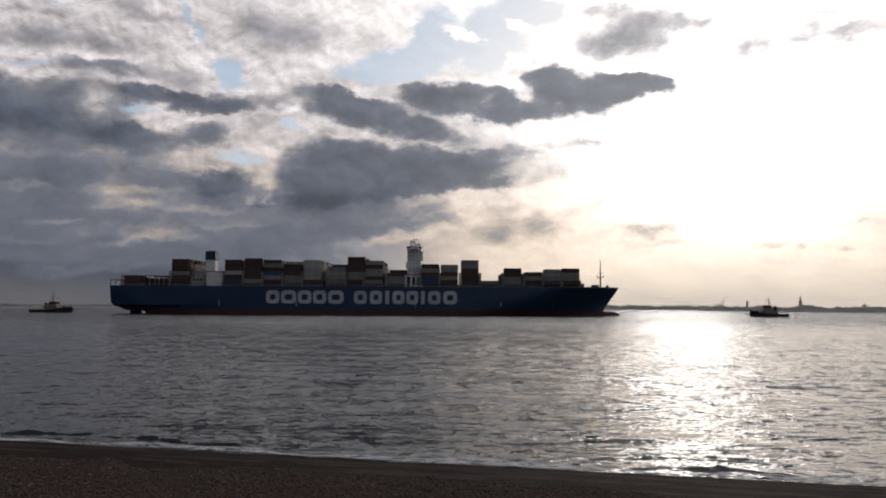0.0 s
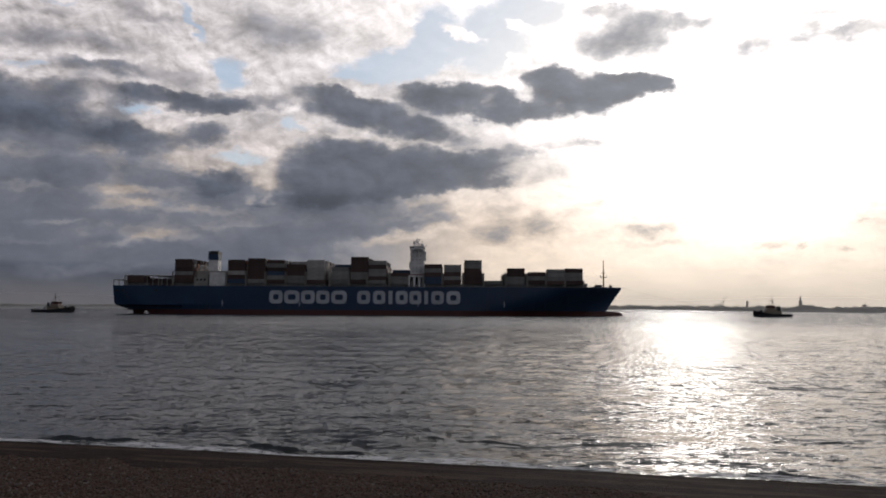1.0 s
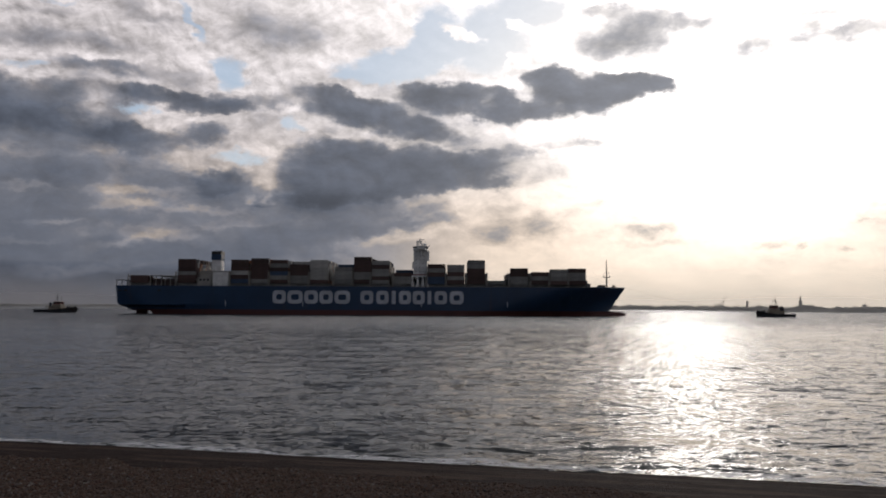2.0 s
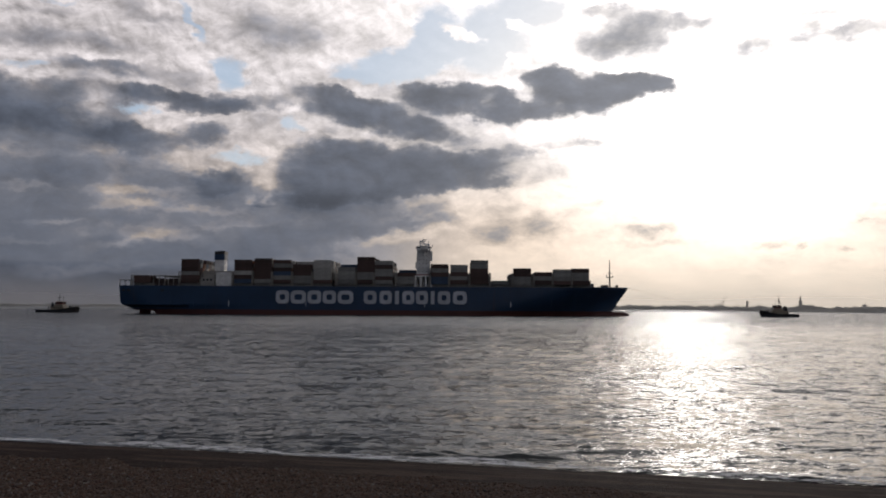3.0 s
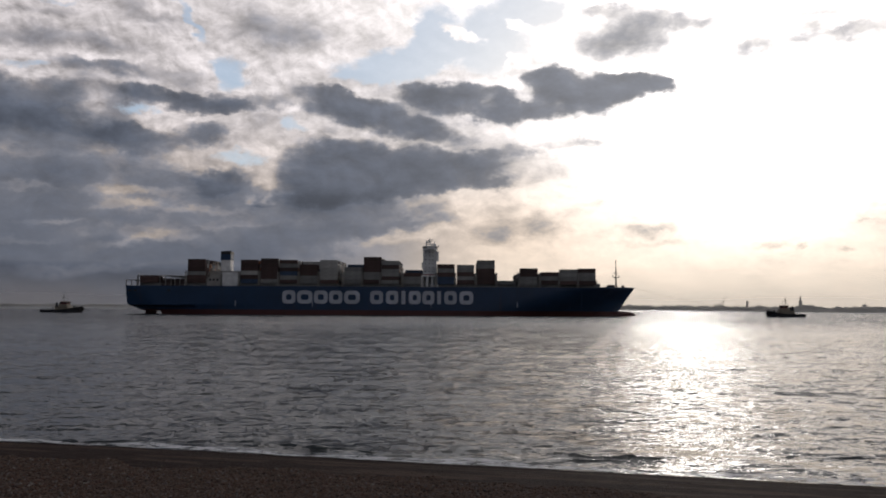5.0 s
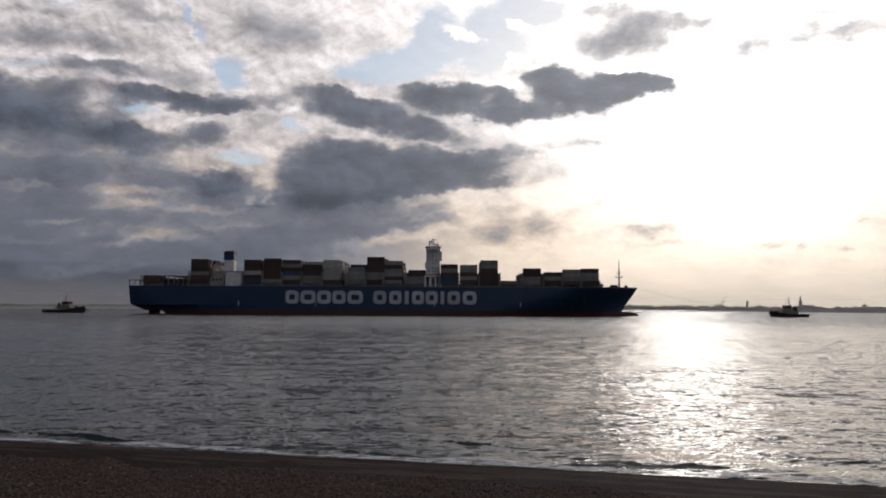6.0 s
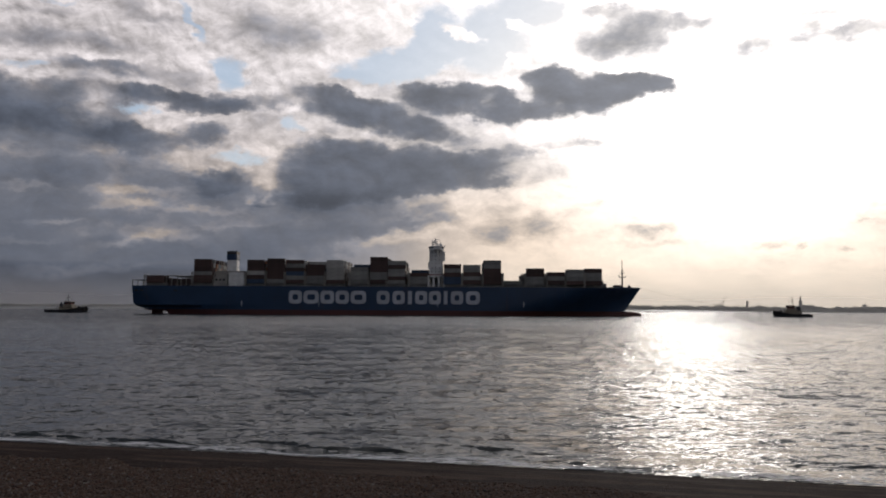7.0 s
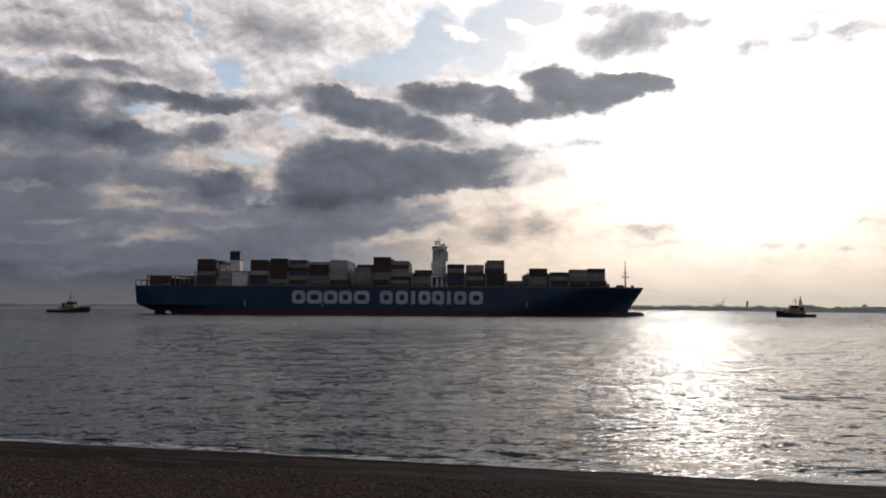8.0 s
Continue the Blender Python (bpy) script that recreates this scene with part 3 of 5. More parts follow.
def build_pebbles(count):
    """Loose stones on the upper beach, one joined mesh."""
    rng = np.random.RandomState(11)
    bm = bmesh.new()
    bmesh.ops.create_icosphere(bm, subdivisions=1, radius=1.0)
    base = np.array([v.co for v in bm.verts])
    tris = np.array([[v.index for v in f.verts] for f in bm.faces])
    bm.free()
    y = 12.5 + 22 * rng.rand(count) ** 1.5
    x = (rng.rand(count) - 0.5) * 1.35 * y
    p, q = inland(x, y)
    keep = (p > bank_crest(q) - 0.9 + 0.8 * rng.rand(count)) | ((p > 0.4) & (rng.rand(count) < 0.03))
    x, y = x[keep], y[keep]
    k = len(x)
    size = 0.011 + 0.026 * rng.rand(k) ** 3
    shape = size[:, None] * np.stack((1 + 0.5 * rng.rand(k), 0.8 + 0.4 * rng.rand(k), 0.45 + 0.3 * rng.rand(k)), -1)
    turn = rng.rand(k) * 6.28
    v = base[None] * shape[:, None]
    v = v * (1 + 0.16 * (rng.rand(k, len(base), 1) - 0.5))
    cx, sx = np.cos(turn)[:, None], np.sin(turn)[:, None]
    vx = v[..., 0] * cx - v[..., 1] * sx + x[:, None]
    vy = v[..., 0] * sx + v[..., 1] * cx + y[:, None]
    vz = v[..., 2] + (beach_height(x, y) + 0.25 * size)[:, None]
    faces = (tris[None] + (np.arange(k) * len(base))[:, None, None]).reshape(-1, 3)
    ob = sheet("pebbles", np.stack((vx, vy, vz), -1).reshape(-1, 3).tolist(), faces.tolist(), PEBBLE)
    return tagged(ob, "loose brown and grey pebbles on the beach", "pebbles", kind="stuff")


build_pebbles(56000)


def build_foam():
    """A lace of foam along the water's edge."""
    rng = np.random.RandomState(5)
    q = np.linspace(-34, 34, 400)
    out = 0.38 + 0.25 * np.sin(q * 0.5 + 1) + 0.18 * np.sin(q * 1.3) + 0.1 * rng.rand(400)
    into = 0.25 + 0.2 * np.sin(q * 0.33 + 2) + 0.12 * np.sin(q * 1.9 + 1)
    rows = []
    for k in np.linspace(0, 1, 5):
        p = -out * (1 - k) * 1.4 + into * k
        x, y = q * _c + p * _s, SHORE_Y - p * _c + q * _s
        z = np.maximum(beach_height(x, y), 0.0) + 0.09 - 0.03 * abs(k - 0.6)
        rows.append(np.stack((x, y, z), -1))
    ob = sheet("foam", np.concatenate(rows).tolist(), grid_faces(5, 400), FOAM)
    return tagged(ob, "thin white foam washing along the shingle", "foam", kind="stuff")


SWASH = build_foam()


def build_breaker(name, length, height, width, seed):
    """A low wave crest that runs to the shore, its back gentle and its face steep."""
    rng = np.random.RandomState(seed)
    u = np.linspace(-1, 1, 90)
    env = np.clip(1 - u * u, 0, 1) ** 0.8 * (0.8 + 0.25 * np.sin(u * 7 + rng.rand() * 6) + 0.12 * np.sin(u * 19 + rng.rand() * 6))
    bend = 0.35 * np.sin(u * 2.2 + rng.rand() * 6) + 0.12 * np.sin(u * 8 + rng.rand() * 6)
    rows = []
    for s, h in ((-1.0, -0.5), (-0.62, -0.06), (-0.42, 0.2), (-0.26, 0.62), (-0.12, 0.93), (0.0, 1.0), (0.2, 0.86), (0.5, 0.5), (0.8, 0.16), (1.1, -0.08), (1.5, -0.5)):
        ys = s * width * (0.55 + 0.45 * env) + bend
        rows.append(np.stack((u * length / 2, ys, h * height * 0.8 * env - 0.02), -1))
    ob = sheet(name, np.concatenate(rows).tolist(), grid_faces(11, 90), WATER)
    return tagged(ob, "low dark wave crest rolling towards the beach", "wave", group="waves near the shore", kind="stuff")


# ---- the container ship ----
LENGTH, HALF_BEAM, DECK_Z, RED_Z = 366.0, 25.6, 19.9, 3.4


def smooth(a, b, t):
    t = min(1.0, max(0.0, (t - a) / (b - a)))
    return t * t * (3 - 2 * t)


def hull_point(u, z):
    """Starboard hull point at u (0 stern, 1 stem) and height z: x and half breadth."""
    k = min(1.0, max(0.0, z / DECK_Z))
    stem = 352.5 + 13.5 * k ** 1.1
    x = 3.3 + u * (stem - 3.3)
    full = 1 - smooth(0.72 + 0.14 * k, 1.0 + 0.02 * k, u) ** (1.0 + 0.6 * k)
    if u >= 0.9999:
        full = 0.012
    tail = 0.80 + 0.2 * smooth(0.0, 0.10, u) if k > 0.3 else 0.45 + 0.55 * smooth(0.0, 0.2, u)
    return x, HALF_BEAM * max(0.012, full) * min(1.0, tail + 0.2 * k)


def keel_line(x):
    """Underside of the overhanging stern, metres above the water."""
    if x < 22:
        return 2.6 + 5.6 * (1 - smooth(-1.0, 8.0, x)) ** 2 - 0.4 * smooth(8, 22, x)
    return 2.2 - 5.2 * smooth(22, 26, x)


def loft(levels, lo, hi):
    bm = bmesh.new()
    us = [0, 0.004, 0.01, 0.02, 0.035, 0.05, 0.06, 0.07, 0.075, 0.08, 0.085, 0.09, 0.11, 0.14, 0.2, 0.3, 0.4, 0.5, 0.6, 0.7, 0.74, 0.78, 0.82, 0.85, 0.88, 0.905, 0.93, 0.95, 0.965, 0.98, 0.99, 1.0]
    for side in (-1, 1):
        grid = []
        for u in us:
            row = []
            for z in levels:
                zz = max(z, keel_line(u * 355))
                zz = min(max(zz, lo), hi)
                x, b = hull_point(u, zz)
                row.append(bm.verts.new((x, side * b, zz)))
            grid.append(row)
        for r0, r1 in zip(grid, grid[1:]):
            for a, b, c, d in zip(r0, r1, r1[1:], r0[1:]):
                try:
                    bm.faces.new((a, b, c, d))
                except ValueError:
                    pass
        if side == -1:
            first = grid
    # transom, deck and bottom caps
    for i in range(len(levels) - 1):
        bm.faces.new((first[0][i], first[0][i + 1], grid[0][i + 1], grid[0][i]))
    for j in (0, len(levels) - 1):
        for i in range(len(us) - 1):
            bm.faces.new((first[i][j], first[i + 1][j], grid[i + 1][j], grid[i][j]))
    bmesh.ops.remove_doubles(bm, verts=bm.verts, dist=0.002)
    return bm


def container_mesh(colour, h):
    """Forty-foot box with corner posts, rails and recessed, ribbed sides."""
    bm = bmesh.new()
    L, W = 12.19, 2.44
    box(bm, 0.10, L - 0.10, 0.07, W - 0.07, 0.14, h - 0.10)
    for x in (0, L - 0.22):
        for y in (0, W - 0.18):
            box(bm, x, x + 0.22, y, y + 0.18, 0, h)
    for y in (0, W - 0.12):
        box(bm, 0.2, L - 0.2, y, y + 0.12, 0.0, 0.16)
        box(bm, 0.2, L - 0.2, y, y + 0.12, h - 0.12, h)
    for i in range(1, 16):
        x = 0.2 + i * (L - 0.4) / 16
        box(bm, x - 0.14, x + 0.14, 0.035, 0.08, 0.16, h - 0.12)
    return finish(bm, "shipping_container", BOX_COLOURS[colour])


BOXES = {(c, h): container_mesh(c, h) for c in BOX_COLOURS for h in (2.59, 2.90)}

# Bays of deck cargo: distance of the aft end from the stern, height of the top above the
# water at the outer row, colours of the outer stack from the bottom up, rise of the inner rows.
BAYS = (
    (12.7, 26.4, "rr", -1), (46.4, 38.8, "nrgnrn", 0), (84.1, 38.4, "bnwnnr", 0), (98.3, 39.8, "gnnrnn", 0),
    (111.9, 38.5, "rgbngn", 0), (126.2, 35.3, "ggnnn", 1), (140.3, 38.6, "rwwwww", 0), (157.5, 33.5, "gggg", 1),
    (171.1, 40.7, "rggrrrn", 0), (183.7, 38.2, "gnggrg", 0), (199.5, 29.0, "ggr", 1), (223.0, 35.9, "bbrgn", 0),
    (236.7, 35.6, "rgrgg", 0), (251.1, 38.7, "nnrrgg", 0), (265.5, 24.1, "g", 0), (281.2, 33.4, "ggrn", -1),
    (296.0, 31.5, "ngn", -1), (309.2, 32.8, "rggg", -1), (322.6, 33.9, "nggn", -1),
)
BASE_Z = 22.0


def build_ship():
    ship = tagged(new("container_ship"), "very large blue container ship with part-filled stacks", "ship")
    part("hull", loft([RED_Z, 5, 6.5, 8, 10, 12.5, 15, 17.5, 19.0, DECK_Z], RED_Z, DECK_Z), HULL_BLUE, ship, "dark blue painted steel hull side", smooth=True)
    part("boot_topping", loft([-3, -1, 0, 1, 2, 3, RED_Z], -3.0, RED_Z), BOOT_RED, ship, "dull red antifouling band at the waterline", smooth=True)
    bm = bmesh.new()
    bmesh.ops.create_uvsphere(bm, u_segments=20, v_segments=12, radius=1.0)
    for v in bm.verts:
        x, y, z = v.co
        v.co = (350.5 + 16.2 * math.copysign(abs(x) ** 0.5, x), 3.8 * y, -0.6 + 4.0 * math.copysign(abs(z) ** 0.6, z))
    part("bulbous_bow", bm, BOOT_RED, ship, "dull red bulb breaking the surface", smooth=True)
    bm = bmesh.new()
    box(bm, 8.0, 16.0, -0.9, 0.9, -4, 4.2)
    box(bm, 10.0, 15.0, -1.3, 1.3, 2.4, 5.0)
    part("rudder", bm, BOOT_RED, ship, "dull red rudder under the stern")
    # bulwark and rails
    for side in (-1, 1):
        bm = bmesh.new()
        prev = None
        for i in range(15):
            u = 0.90 + 0.0985 * i / 14
            x, b = hull_point(u, DECK_Z)
            h = DECK_Z + 0.9 * smooth(0.90, 0.94, u)
            cur = [bm.verts.new((x, side * (b - d), z)) for d, z in ((0.0, DECK_Z - 0.05), (0.0, h), (0.25, h), (0.25, DECK_Z - 0.05))]
            if prev:
                for a in range(4):
                    bm.faces.new((prev[a], cur[a], cur[(a + 1) % 4], prev[(a + 1) % 4]))
            prev = cur
        part("bulwark", bm, HULL_BLUE, ship)
        bm = bmesh.new()
        y = side * (HALF_BEAM * 0.99 - 0.25)
        for i in range(90):
            x = 14 + i * 3.4
            box(bm, x, x + 0.12, y - 0.06, y + 0.06, DECK_Z, DECK_Z + 1.15)
        for z in (0.55, 1.1):
            box(bm, 14, 317, y - 0.04, y + 0.04, DECK_Z + z, DECK_Z + z + 0.08)
        part("deck_railing", bm, LASHING_GREY, ship)
    # hatch coamings
    for b in BAYS:
        bm = bmesh.new()
        w = 21.5 if b[0] < 300 else 15.0
        box(bm, b[0] - 0.8, b[0] + 13.0, -w, w, DECK_Z - 0.02, BASE_Z - 0.02)
        part("hatch_cover", bm, DECK_GREY, ship, "grey steel hatch cover")
    # lashing bridges
    for b in BAYS:
        bm = bmesh.new()
        x = b[0] - 1.55
        top = DECK_Z + (10.0 if 40 < b[0] < 330 else 7.6)
        w = min(HALF_BEAM - 0.4, hull_point(b[0] / 362, DECK_Z)[1] - 0.8)
        for k in range(11):
            y = -w + 2 * w * k / 10
            box(bm, x, x + 0.45, y - 0.22, y + 0.22, DECK_Z - 0.02, top)
            box(bm, x + 0.8, x + 1.15, y - 0.18, y + 0.18, DECK_Z - 0.02, top)
        for z in (DECK_Z + 3.6, DECK_Z + 6.3, top - 0.3):
            if z < top:
                box(bm, x - 0.05, x + 1.25, -w, w, z, z + 0.28)
        for z in (DECK_Z + 4.9, top + 0.8):
            box(bm, x, x + 0.1, -w, w, z, z + 0.1)
        part("lashing_bridge", bm, LASHING_GREY, ship, "pale grey lashing bridge between bays")
    # deck cargo
    rng = random.Random(7)
    for aft, top, colours, rise in BAYS:
        n = len(colours)
        want = top - BASE_Z
        high = max(0, min(n, round((want - 2.59 * n) / 0.31)))
        heights = [2.90] * high + [2.59] * (n - high)
        rng.shuffle(heights)
        w = min(HALF_BEAM - 0.6, hull_point((aft + 13) / 362, DECK_Z)[1] - 0.4, hull_point(aft / 350, DECK_Z)[1] - 0.4)
        rows = int(2 * w / 2.52)
        y0 = -rows * 2.52 / 2
        tally = {}
        for r in range(rows):
            stack = list(zip(colours, heights))
            if r > 0:
                stack = [(rng.choice("rrggwbnno") if rng.random() < 0.65 else c, h) for c, h in stack]
                change = rng.choice((0, 0, 0, -1, -1, -2)) + (rise if r > 3 else 0)
                if change < 0:
                    stack = stack[:max(1, n + change)]
                for _ in range(max(0, change)):
                    stack.append((rng.choice("rgnwb"), 2.59))
            z = BASE_Z
            for c, h in stack:
                if r < 2:
                    ob = new("shipping_container", BOXES[c, h])
                    ob.parent, ob.location = ship, (aft, y0 + r * 2.52, z)
                else:
                    tally.setdefault(c, []).append((y0 + r * 2.52, z, h))
                z += h + 0.02
        for c, items in tally.items():
            bm = bmesh.new()
            for y, z, h in items:
                box(bm, aft + 0.02, aft + 12.17, y + 0.02, y + 2.42, z + 0.02, z + h)
            tagged(part("inner_cargo", bm, BOX_COLOURS[c], ship), kind="stuff")
    # engine casing and funnel
    bm = bmesh.new()
    box(bm, 58.5, 80.0, -13, 13, DECK_Z, 31.0)
    box(bm, 60.0, 69.5, -22.5, 22.5, DECK_Z, 26.2)
    box(bm, 60.6, 68.5, -18.5, 18.5, 26.2, 28.6)
    casing = part("engine_casing", bm, LASHING_GREY, ship, "grey engine casing block below the funnel")
    bm = bmesh.new()
    box(bm, 71.0, 82.2, -23.5, 23.5, DECK_Z, 29.6)
    for z in (23.6, 26.6):
        box(bm, 70.9, 82.3, -23.6, 23.6, z, z + 0.15)
    part("casing_house", bm, SHIP_WHITE, casing, "white box-shaped house beside the funnel")
    for i in range(3):
        bm = bmesh.new()
        box(bm, 61.4 + i * 2.6, 62.8 + i * 2.6, -22.62, -22.4, 23.6, 25.0)
        part("casing_window", bm, GLASS, casing, "dark louvred opening")
    bm = bmesh.new()
    box(bm, 63.6, 70.8, -4.0, 4.0, 30.9, 39.6)
    bmesh.ops.bevel(bm, geom=list(bm.edges), offset=0.5, segments=2, affect="EDGES")
    funnel = part("funnel", bm, SHIP_WHITE, ship, "pale funnel with a dark blue top")
    bm = bmesh.new()
    box(bm, 63.5, 70.9, -4.1, 4.1, 39.4, 43.6)
    part("funnel_band", bm, HULL_BLUE, funnel, "dark blue funnel band")
    bm = bmesh.new()
    box(bm, 63.55, 70.85, -4.05, 4.05, 43.6, 45.8)
    part("funnel_top", bm, BLACK_STEEL, funnel, "sooty black funnel top")
    for x in (65.2, 67.3, 69.4):
        bm = bmesh.new()
        tube(bm, (x, 0, 45.7), (x, 0, 46.6), 0.6)
        part("exhaust_pipe", bm, BLACK_STEEL, funnel, "black exhaust pipe")
    # bridge
    bm = bmesh.new()
    box(bm, 212.3, 221.9, -11.0, 11.0, 27.0, 46.5)
    box(bm, 212.1, 222.2, -12.5, 12.5, 46.5, 49.6)
    box(bm, 221.8, 223.6, -12.2, -8.0, 39.0, 45.8)
    box(bm, 211.4, 212.4, -12.0, -8.5, 33.5, 38.0)
    for k in range(7):
        z = 29.5 + k * 2.8
        box(bm, 212.1, 222.1, -11.3, 11.3, z, z + 0.2)
    house = part("deckhouse", bm, SHIP_WHITE, ship, "tall narrow white bridge deckhouse")
    for k in range(6):
        for i in range(3):
            bm = bmesh.new()
            box(bm, 214.0 + i * 2.6, 214.5 + i * 2.6, -11.06, -10.9, 31.1 + k * 2.8, 31.7 + k * 2.8)
            part("cabin_window", bm, GLASS, house, "small dark cabin window")
    for side in (-1, 1):
        bm = bmesh.new()
        box(bm, 215.6, 221.0, side * 19.0 - 6.6, side * 19.0 + 6.6, 46.4, 47.6)
        box(bm, 215.6, 221.0, side * 25.2 - 0.4, side * 25.2 + 0.4, 47.4, 49.0)
        for k in range(4):
            tube(bm, (218.1, side * (12 + k * 3.6), 46.5), (218.1, side * 11.0, 42.0), 0.2)
        part("bridge_wing", bm, SHIP_WHITE, house)
    bm = bmesh.new()
    box(bm, 211.8, 222.5, -12.65, 12.65, 48.2, 49.1)
    part("wheelhouse_window", bm, GLASS, house, "dark band of wheelhouse windows")
    bm = bmesh.new()
    box(bm, 212.1, 222.1, -11.3, 11.3, 27.2, 29.4)
    part("red_band", bm, RUST_RED, house, "red-brown lower deckhouse band")
    for i in range(4):
        for y in (-22.5, 20.5):
            bm = bmesh.new()
            x = 211.6 + i * 3.6
            box(bm, x, x + 1.3, y, y + 2.0, DECK_Z, 28.2)
            part("house_pillar", bm, SHIP_WHITE, house)
    bm = bmesh.new()
    box(bm, 211.2, 223.8, -23.0, 23.0, 27.2, 28.2)
    box(bm, 212.6, 222.1, -12.0, 12.0, DECK_Z, 27.4)
    part("house_deck", bm, SHIP_WHITE, house)
    mast = bmesh.new()
    for x, y in ((214.2, -2), (219.0, -2), (214.2, 2), (219.0, 2)):
        tube(mast, (x, y, 49.9), (216.2 + (x - 220) * 0.35, y * 0.5, 56.0), 0.32)
    box(mast, 213.6, 220.1, -3.0, 3.0, 52.4, 52.8)
    box(mast, 214.6, 218.1, -2.0, 2.0, 54.9, 55.3)
    box(mast, 213.6, 217.1, -0.3, 0.3, 53.6, 54.3)
    box(mast, 215.8, 219.1, -0.3, 0.3, 56.3, 56.9)
    tube(mast, (216.4, 0, 55), (216.4, 0, 58.5), 0.18)
    tube(mast, (220.1, -6, 49.9), (220.5, -6, 55.0), 0.16)
    tube(mast, (221.6, -7, 46.5), (223.6, -7, 51.0), 0.25)
    bmesh.ops.create_uvsphere(mast, u_segments=10, v_segments=8, radius=1.1, matrix=pose(220.6, -5, 51.4))
    for v in mast.verts:
        v.co.z = 49.9 + (v.co.z - 49.9) * 0.8
    part("radar_mast", mast, SHIP_WHITE, house, "white lattice radar mast")
    # foremast and forecastle gear
    bm = bmesh.new()
    tube(bm, (353, 0, DECK_Z), (353, 0, 34.0), 0.65, 0.42)
    tube(bm, (353, 0, 34.0), (353, 0, 41.0), 0.34, 0.24)
    box(bm, 350.6, 355.4, -0.25, 0.25, 28.0, 28.5)
    box(bm, 351.4, 354.6, -1.2, 1.2, 31.2, 31.5)
    tube(bm, (350.8, 0, 28.4), (350.8, 0, 29.9), 0.25)
    tube(bm, (355.2, 0, 28.4), (355.2, 0, 29.6), 0.25)
    part("foremast", bm, BLACK_STEEL, ship, "dark foremast with crosstrees")
    for x, y, w in ((348, -7, 5.5), (349, 5, 4.0), (358, 0, 2.4)):
        bm = bmesh.new()
        box(bm, x - w / 2, x + w / 2, y - 1.6, y + 1.6, DECK_Z, DECK_Z + 1.0)
        tube(bm, (x - w / 2 + 0.3, y, DECK_Z + 1.5), (x + w / 2 - 0.3, y, DECK_Z + 1.5), 1.1, n=12)
        part("mooring_winch", bm, BLACK_STEEL, ship)
    bm = bmesh.new()
    box(bm, 336.2, 336.8, -13.5, 13.5, DECK_Z - 0.02, 25.4)
    for k in range(10):
        y = -13 + k * 2.9
        box(bm, 336.8, 339.0, y - 0.12, y + 0.12, DECK_Z - 0.02, 23.2)
    part("breakwater", bm, DECK_GREY, ship, "grey steel breakwater on the foredeck")
    # stern frames over the mooring deck
    for x0, x1, h in ((2.0, 9.5, 4.2), (26.0, 34.0, 7.4), (36.5, 44.0, 7.2)):
        bm = bmesh.new()
        for x in (x0, (x0 + x1) / 2, x1):
            for y in (-21.5, 0, 21.5):
                box(bm, x - 0.22, x + 0.22, y - 0.22, y + 0.22, DECK_Z - 0.05, DECK_Z + h)
        for y in (-21.5, 0, 21.5):
            box(bm, x0 - 0.3, x1 + 0.3, y - 0.25, y + 0.25, DECK_Z + h - 0.5, DECK_Z + h)
        box(bm, x0 - 0.3, x1 + 0.3, -21.5, 21.5, DECK_Z + h - 0.2, DECK_Z + h + 0.05)
        part("stern_frame", bm, LASHING_GREY, ship, "pale steel frames over the after deck")
    bm = bmesh.new()
    for x in (27.0, 37.0):
        box(bm, x, x + 6.2, -20.5, 20.5, DECK_Z, DECK_Z + 5.2)
    part("after_cargo", bm, BOX_COLOURS["n"], ship, "dark low boxes at the stern")
    # plain white shapes along the side, of the size of the ship's lettering
    rng_w = ((114.3, 123.6), (124.7, 135.5), (136.6, 146.2), (147.3, 156.6), (157.8, 168.8),
             (176.1, 185.1), (187.2, 195.8), (198.0, 200.8), (203.1, 211.5), (212.7, 221.1), (223.1, 225.7), (228.0, 236.7), (238.6, 248.3))
    for x0, x1 in rng_w:
        bm = bmesh.new()
        rounded_plate(bm, x0, x1, 7.8, 17.0)
        part("side_marking", bm, LETTER_WHITE, ship, "plain white painted block on the hull")
    for x in (81.0, 135.4, 218.6, 278.7):
        bm = bmesh.new()
        box(bm, x, x + 0.45, -HALF_BEAM - 0.06, -HALF_BEAM + 0.1, 5.8, 9.8)
        box(bm, x - 0.2, x + 0.75, -HALF_BEAM - 0.06, -HALF_BEAM + 0.1, 7.6, 8.2)
        part("pilot_mark", bm, LETTER_WHITE, ship, "small white mark on the hull side")
    for i in range(36):
        bm = bmesh.new()
        x = 40 + i * 8.1
        box(bm, x, x + 0.14, -HALF_BEAM - 0.05, -HALF_BEAM + 0.1, 3.6, DECK_Z + 0.1)
        part("hull_seam", bm, HULL_BLUE, ship)
    for x in (5.0, 9.0, 33.0):
        bm = bmesh.new()
        b = hull_point(x / 362, 16.5)[1]
        box(bm, x, x + 2.2, -b - 0.1, -b + 0.5, 16.0, 17.2)
        part("mooring_port", bm, BLACK_STEEL, ship, "dark opening in the stern plating")
    return ship


